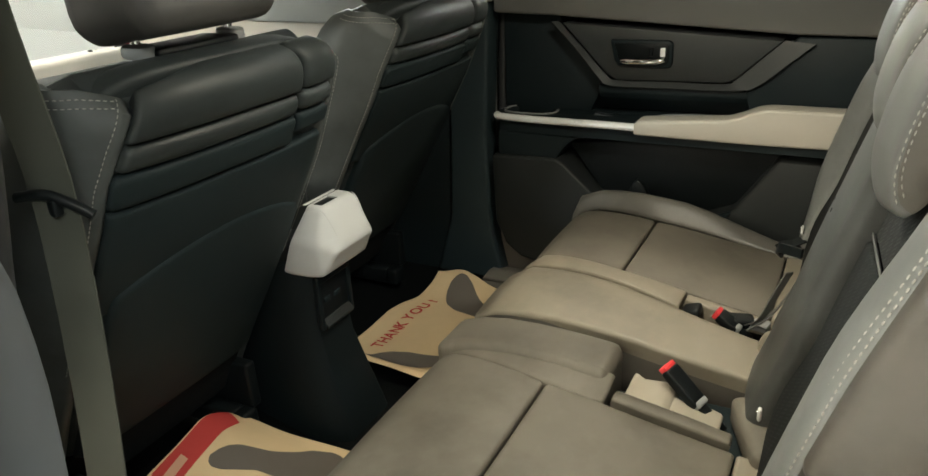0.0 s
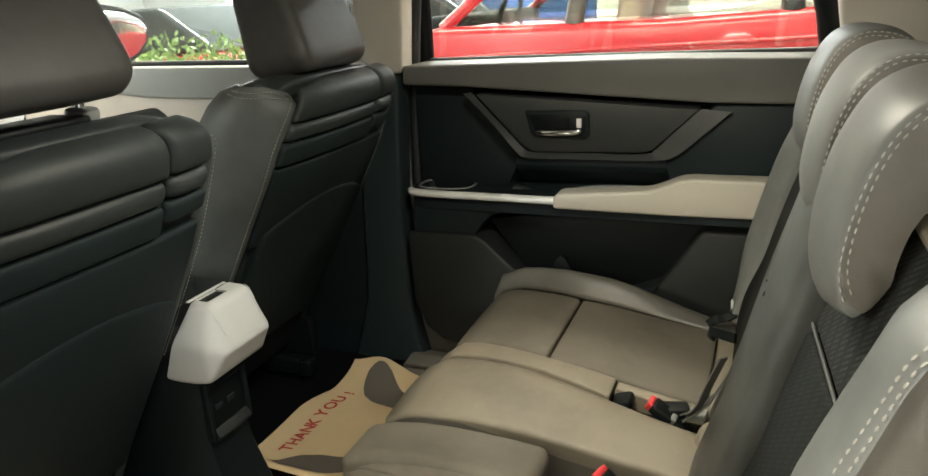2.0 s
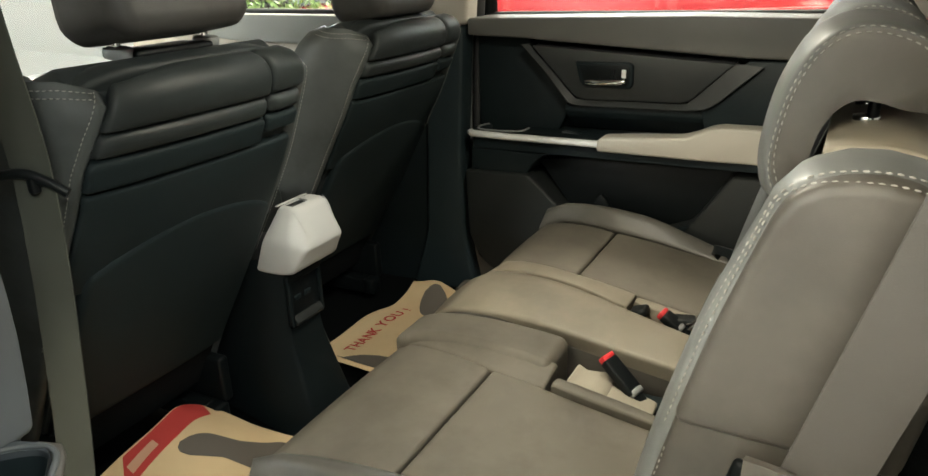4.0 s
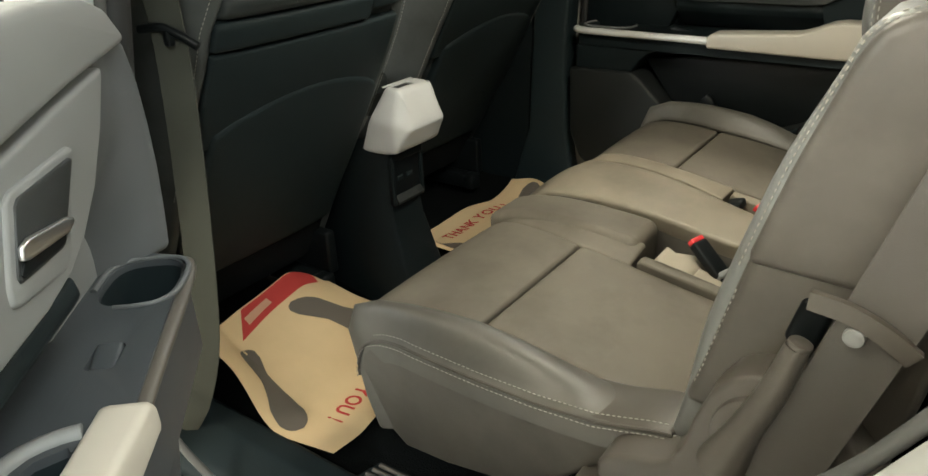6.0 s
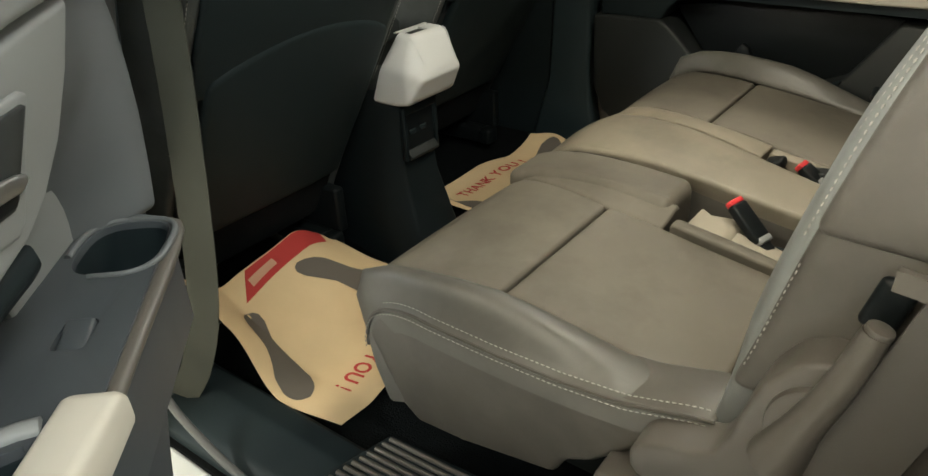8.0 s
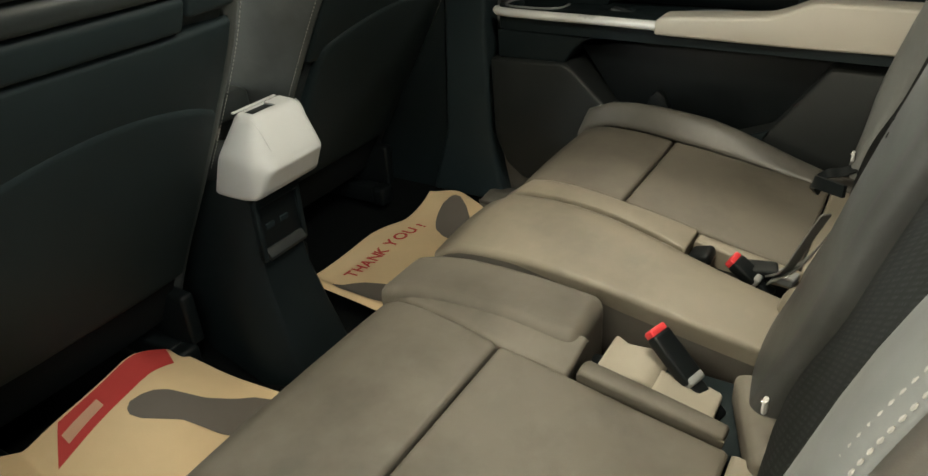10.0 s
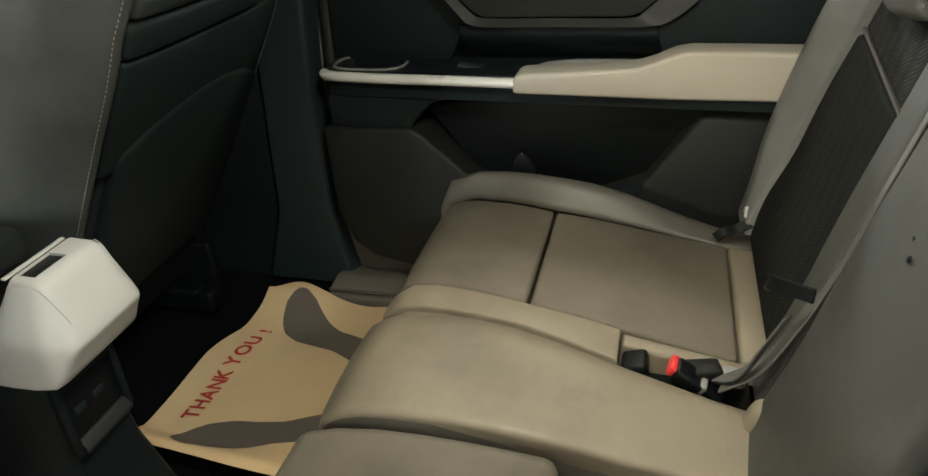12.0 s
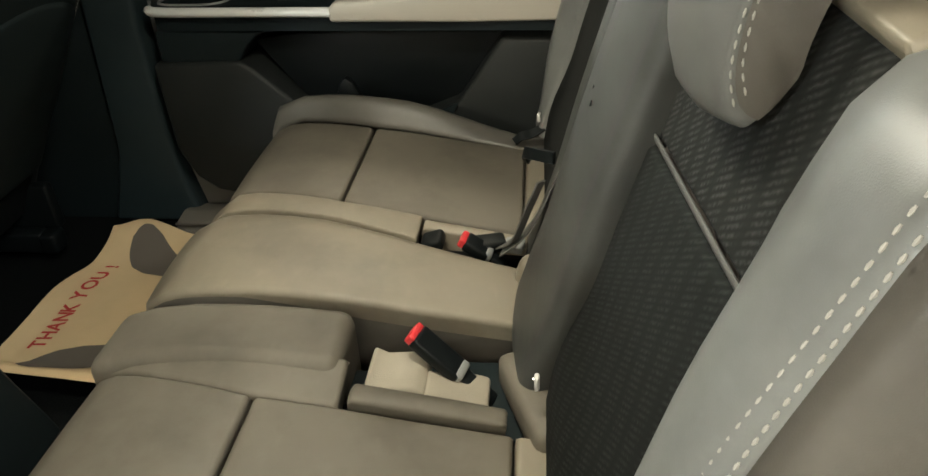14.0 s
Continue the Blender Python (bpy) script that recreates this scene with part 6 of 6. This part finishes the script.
def far_sheet(a, b):
    """Far mat: its greeting lies towards the front of the car; far corner humped, console-side corner turned up."""
    x = -0.290 - b + 0.055 * smooth01((a - 0.02) / 0.22) * smooth01((b - 0.02) / 0.22)
    y = 1.368 + a - 0.030 * smooth01((a - 0.15) / 0.10) * smooth01((b - 0.15) / 0.10)
    curl = smooth01((y - 1.50) / 0.11) * smooth01((-0.24 - x) / 0.2)
    wave = 0.016 * smooth01((y - 1.46) / 0.12) * math.sin(14 * (x + 0.33))
    turn = smooth01((1.215 - y) / 0.085)
    z = 0.432 + 0.062 * curl + max(0, wave) + 0.030 * turn * turn + 0.003 * math.sin(17 * y + 11 * x) + 0.002 * math.sin(31 * x - 23 * y) + 0.012 * smooth01((-0.49 - x) / 0.06)
    crease = 0.0035 * abs(math.sin(9 * x + 4 * y)) + 0.003 * abs(math.sin(7 * y - 6 * x + 1))
    return (x, y + 0.012 * curl + 0.02 * turn * smooth01((-0.3 - x) / 0.2), z + crease)


def near_sheet(a, b):
    """Near mat: turned about, its greeting towards the rear, toe end propped up and one side folded up the sill."""
    u, v, turn = b - 0.162, -0.010 - a, radians(11)
    if u < -0.1:
        u = -0.1 + (u + 0.1) * 0.69
    x = -0.215 + u * math.cos(turn) - v * math.sin(turn)
    y = 0.630 + u * math.sin(turn) + v * math.cos(turn)
    lift = smooth01((-0.25 - x) / 0.32)
    fold = max(0.0, 0.495 - y) * (0.4 + 0.6 * smooth01((-0.20 - x) / 0.16))
    far = smooth01((y - 0.70) / 0.16)
    z = 0.432 + (0.118 - 0.075 * far) * lift + 0.55 * fold + 0.003 * abs(math.sin(13 * x - 8 * y)) + 0.003 * abs(math.sin(9 * y + 5 * x + 1)) + 0.003 * math.sin(15 * x + 9 * y) + 0.002 * math.sin(37 * x - 21 * y)
    return (x, y + 0.45 * fold, z)


paper_mat_thing("kraft paper floor mat with red greeting lying in the far footwell", far_sheet, 0.50, 0.50, -0.130, 0.31, [(-0.165, -0.248), (0.165, -0.248), (0.135, -0.120), (-0.14, -0.130)], [(0.01, -0.22), (0.11, -0.22), (0.11, -0.192), (0.01, -0.192)])
paper_mat_thing("creased kraft paper floor mat curling up beside the open door", near_sheet, 0.50, 0.47, -0.142, 0.282, [(-0.240, -0.233), (0.005, -0.228), (0.062, -0.160), (-0.205, -0.160)], [(-0.060, -0.205), (0.020, -0.200), (0.024, -0.176), (-0.056, -0.180)])

# ---------------------------------------------------------------- hall and what stands in it
tagged(rbox("ground", (0, 1, -0.05), (26, 26, 0.1), 0, TILE, None), "pale polished showroom floor tiles", "floor", kind="structure")
for nm, c, s in (("wall_north", (0, 13.9, 2.0), (26, 0.2, 4.2)), ("wall_south", (0, -11.9, 2.0), (26, 0.2, 4.2)), ("wall_east", (12.9, 1, 2.0), (0.2, 26, 4.2)), ("wall_west", (-12.9, 1, 2.0), (0.2, 26, 4.2))):
    tagged(rbox(nm, c, s, 0, PLASTER, None), "pale plastered showroom wall", "wall", kind="structure")
tagged(rbox("hall_ceiling", (0, 1, 4.05), (26, 26, 0.1), 0, PLASTER, None), "white showroom ceiling", "ceiling", kind="structure")


def wheel(car, x, y, z, r, w):
    tyre = disc("wheel", (x, y, z), r, w, (0, -1, 0), TYRE, car, "black tyre", n=40, bevel=0.03)
    disc("rim", (x, y - w / 2, z), r * 0.66, 0.03, (0, -1, 0), SILVER, tyre, "silver rim", n=32, bevel=0.008)


rc = thing("parked_car", (-0.2, 4.6, 0.0), "glossy red car parked beside the window", "car")
body = [(-2.3, 0.30), (-2.35, 0.75), (-2.2, 0.95), (-1.7, 1.14), (-1.25, 1.262), (0.0, 1.252), (0.6, 1.275), (1.9, 1.34), (2.05, 1.0), (2.0, 0.35)]
prism("body", body, "y", 4.0, 5.7, RED_PAINT, rc, "glossy red bodywork", bevel=0.05, seg=4)
prism("roof", [(-0.75, 1.70), (-0.55, 1.75), (0.9, 1.76), (1.5, 1.70), (1.3, 1.68)], "y", 4.16, 5.54, RED_PAINT, rc, "red roof", bevel=0.02, seg=3)
for y0, y1 in ((4.06, 4.18), (5.64, 5.52)):
    tube("pillar", [(-1.22, y0, 1.25), (-0.66, y1, 1.70)], 0.035, RED_PAINT, rc, "sloping red front pillar", n=8)
    tube("pillar", [(-0.46, y0, 1.24), (-0.40, y1, 1.70)], 0.05, PLASTIC_BR, rc, "grey middle pillar", n=8)
    tube("pillar", [(0.62, y0, 1.26), (0.60, y1, 1.70)], 0.05, BLACK, rc, "black rear door pillar", n=8)
    tube("pillar", [(1.75, y0, 1.32), (1.40, y1, 1.70)], 0.07, RED_PAINT, rc, "red rear pillar", n=8)
    for xa, xb, xc, xd in ((-1.18, -0.66, -0.42, -0.48), (-0.43, -0.38, 0.58, 0.60), (0.66, 0.64, 1.36, 1.66)):
        gp = prism("side_window", [(xa, 1.27), (xb, 1.68), (xc, 1.68), (xd, 1.27)], "y", (y0 + y1) / 2 - 0.002, (y0 + y1) / 2 + 0.002, TINTED, rc, "tinted side window", bevel=0)
        gp.visible_shadow = False
rbox("dashboard", (-1.22, 4.85, 1.24), (0.30, 1.40, 0.16), 0.05, PLASTIC, rc, "dark dashboard", seg=4)
ring = [(-0.98 + 0.05 * math.cos(a), 4.55 + 0.18 * math.sin(a), 1.29 + 0.17 * math.cos(a)) for a in np.linspace(0, 2 * math.pi, 33)]
wheel_ring = tube("steering_wheel", ring, 0.016, PLASTIC, rc, "dark steering wheel", n=8)
rbox("wheel_hub", (-0.985, 4.55, 1.28), (0.04, 0.12, 0.10), 0.02, PLASTIC_MD, wheel_ring, "grey wheel hub")
for x, y in ((-0.22, 4.50), (-0.22, 5.15), (0.85, 4.5), (0.85, 5.15)):
    rbox("seat_back", (x, y, 1.22), (0.14, 0.46, 0.40), 0.05, CREAM, rc, "pale seat back", turn=Matrix.Rotation(0.2, 4, "Y"), seg=4)
tube("crease", [(-2.0, 3.995, 1.02), (-1.0, 3.99, 1.10), (0.6, 3.99, 1.14), (1.9, 3.995, 1.19)], 0.012, RED_PAINT, rc, "crease along the red flank", n=8)
for x in (-0.35, 0.95):
    rbox("door_handle", (x, 3.985, 1.06), (0.16, 0.03, 0.03), 0.01, RED_PAINT, rc, "red door handle")
for x in (-1.45, 1.25):
    wheel(rc, x, 4.06, 0.34, 0.34, 0.2)
tagged(prism("price_card", [(0.72, 1.36), (0.74, 1.45), (1.02, 1.46), (1.01, 1.37)], "y", 4.04, 4.045, GREEN, None, "", bevel=0.001), "green card stuck to the red car's window", "card")

for nm, x, y, mat, lab in (("parked_car", -3.6, 7.0, PAINT, "white car parked across the hall"), ("parked_car", -6.4, 6.2, RED_PAINT, "second red car parked across the hall")):
    c = thing(nm, (x, y, 0), lab, "car")
    prism("body", [(x - 2.1, 0.3), (x - 2.15, 0.8), (x - 1.3, 0.98), (x + 1.7, 1.02), (x + 2.05, 0.85), (x + 2.0, 0.3)], "y", y, y + 1.7, mat, c, "bodywork", bevel=0.08, seg=3)
    prism("cabin", [(x - 1.2, 0.99), (x - 0.6, 1.48), (x + 1.0, 1.50), (x + 1.7, 1.02)], "y", y + 0.1, y + 1.6, SMOKED, c, "dark glazed cabin", bevel=0.08, seg=3)
    for k in (-1.35, 1.3):
        wheel(c, x + k, y + 0.05, 0.33, 0.33, 0.2)
def potted_plant(x, y, w):
    """A long white planter with a low hedge of small leaves."""
    plant = thing("potted_plant", (x, y, 0.0), "low leafy green plants in a long white planter", "plant", "planters")
    rbox("planter", (x, y, 0.45), (w, 0.36, 0.90), 0.02, PLASTER, plant, "white planter box")
    rng = random.Random(int(-x * 10))
    verts, faces = [], []
    for k in range(420):
        c = Vector((x + (rng.random() - 0.5) * w, y + (rng.random() - 0.5) * 0.42, 0.90 + 0.34 * rng.random() ** 1.3 * (0.7 + 0.3 * math.sin(9 * k))))
        d = Vector((rng.uniform(-1, 1), rng.uniform(-1, 1), rng.uniform(0.1, 1))).normalized()
        e = d.cross(Vector((rng.uniform(-1, 1), rng.uniform(-1, 1), 0.3))).normalized()
        n, ln, wd = len(verts), rng.uniform(0.05, 0.10), rng.uniform(0.012, 0.024)
        verts += [c, c + d * ln * 0.5 + e * wd, c + d * ln, c + d * ln * 0.5 - e * wd]
        faces.append((n, n + 1, n + 2, n + 3))
    mesh_part("leaves", verts, faces, LEAF, plant, "small green leaves", kind="stuff")


for px in (-4.75, -3.75):
    potted_plant(px, 5.6, 0.95)
for x, mat, z, lab in ((-6.2, GREEN, 1.35, "green"), (-4.4, YELLOW, 1.5, "yellow"), (-2.4, BLUE, 1.9, "blue")):
    tagged(rbox("banner", (x, 10.5, 1.1), (1.4, 0.04, 2.2), 0.01, mat, None), lab + " printed banner standing in the hall", "banner", "banners")
for i in range(5):
    px = -9.0 + i * 3.2
    wn = thing("window_%d" % (i + 1), (px, 13.78, 0.4), "bright daylit showroom window", "window", "", "structure")
    rbox("window_frame", (px, 13.77, 2.0), (3.0, 0.06, 3.3), 0.01, SILVER, wn, "silver frame")
    rbox("pane", (px, 13.73, 2.0), (2.8, 0.03, 3.1), 0.004, DAYLIGHT, wn, "pane white with daylight")
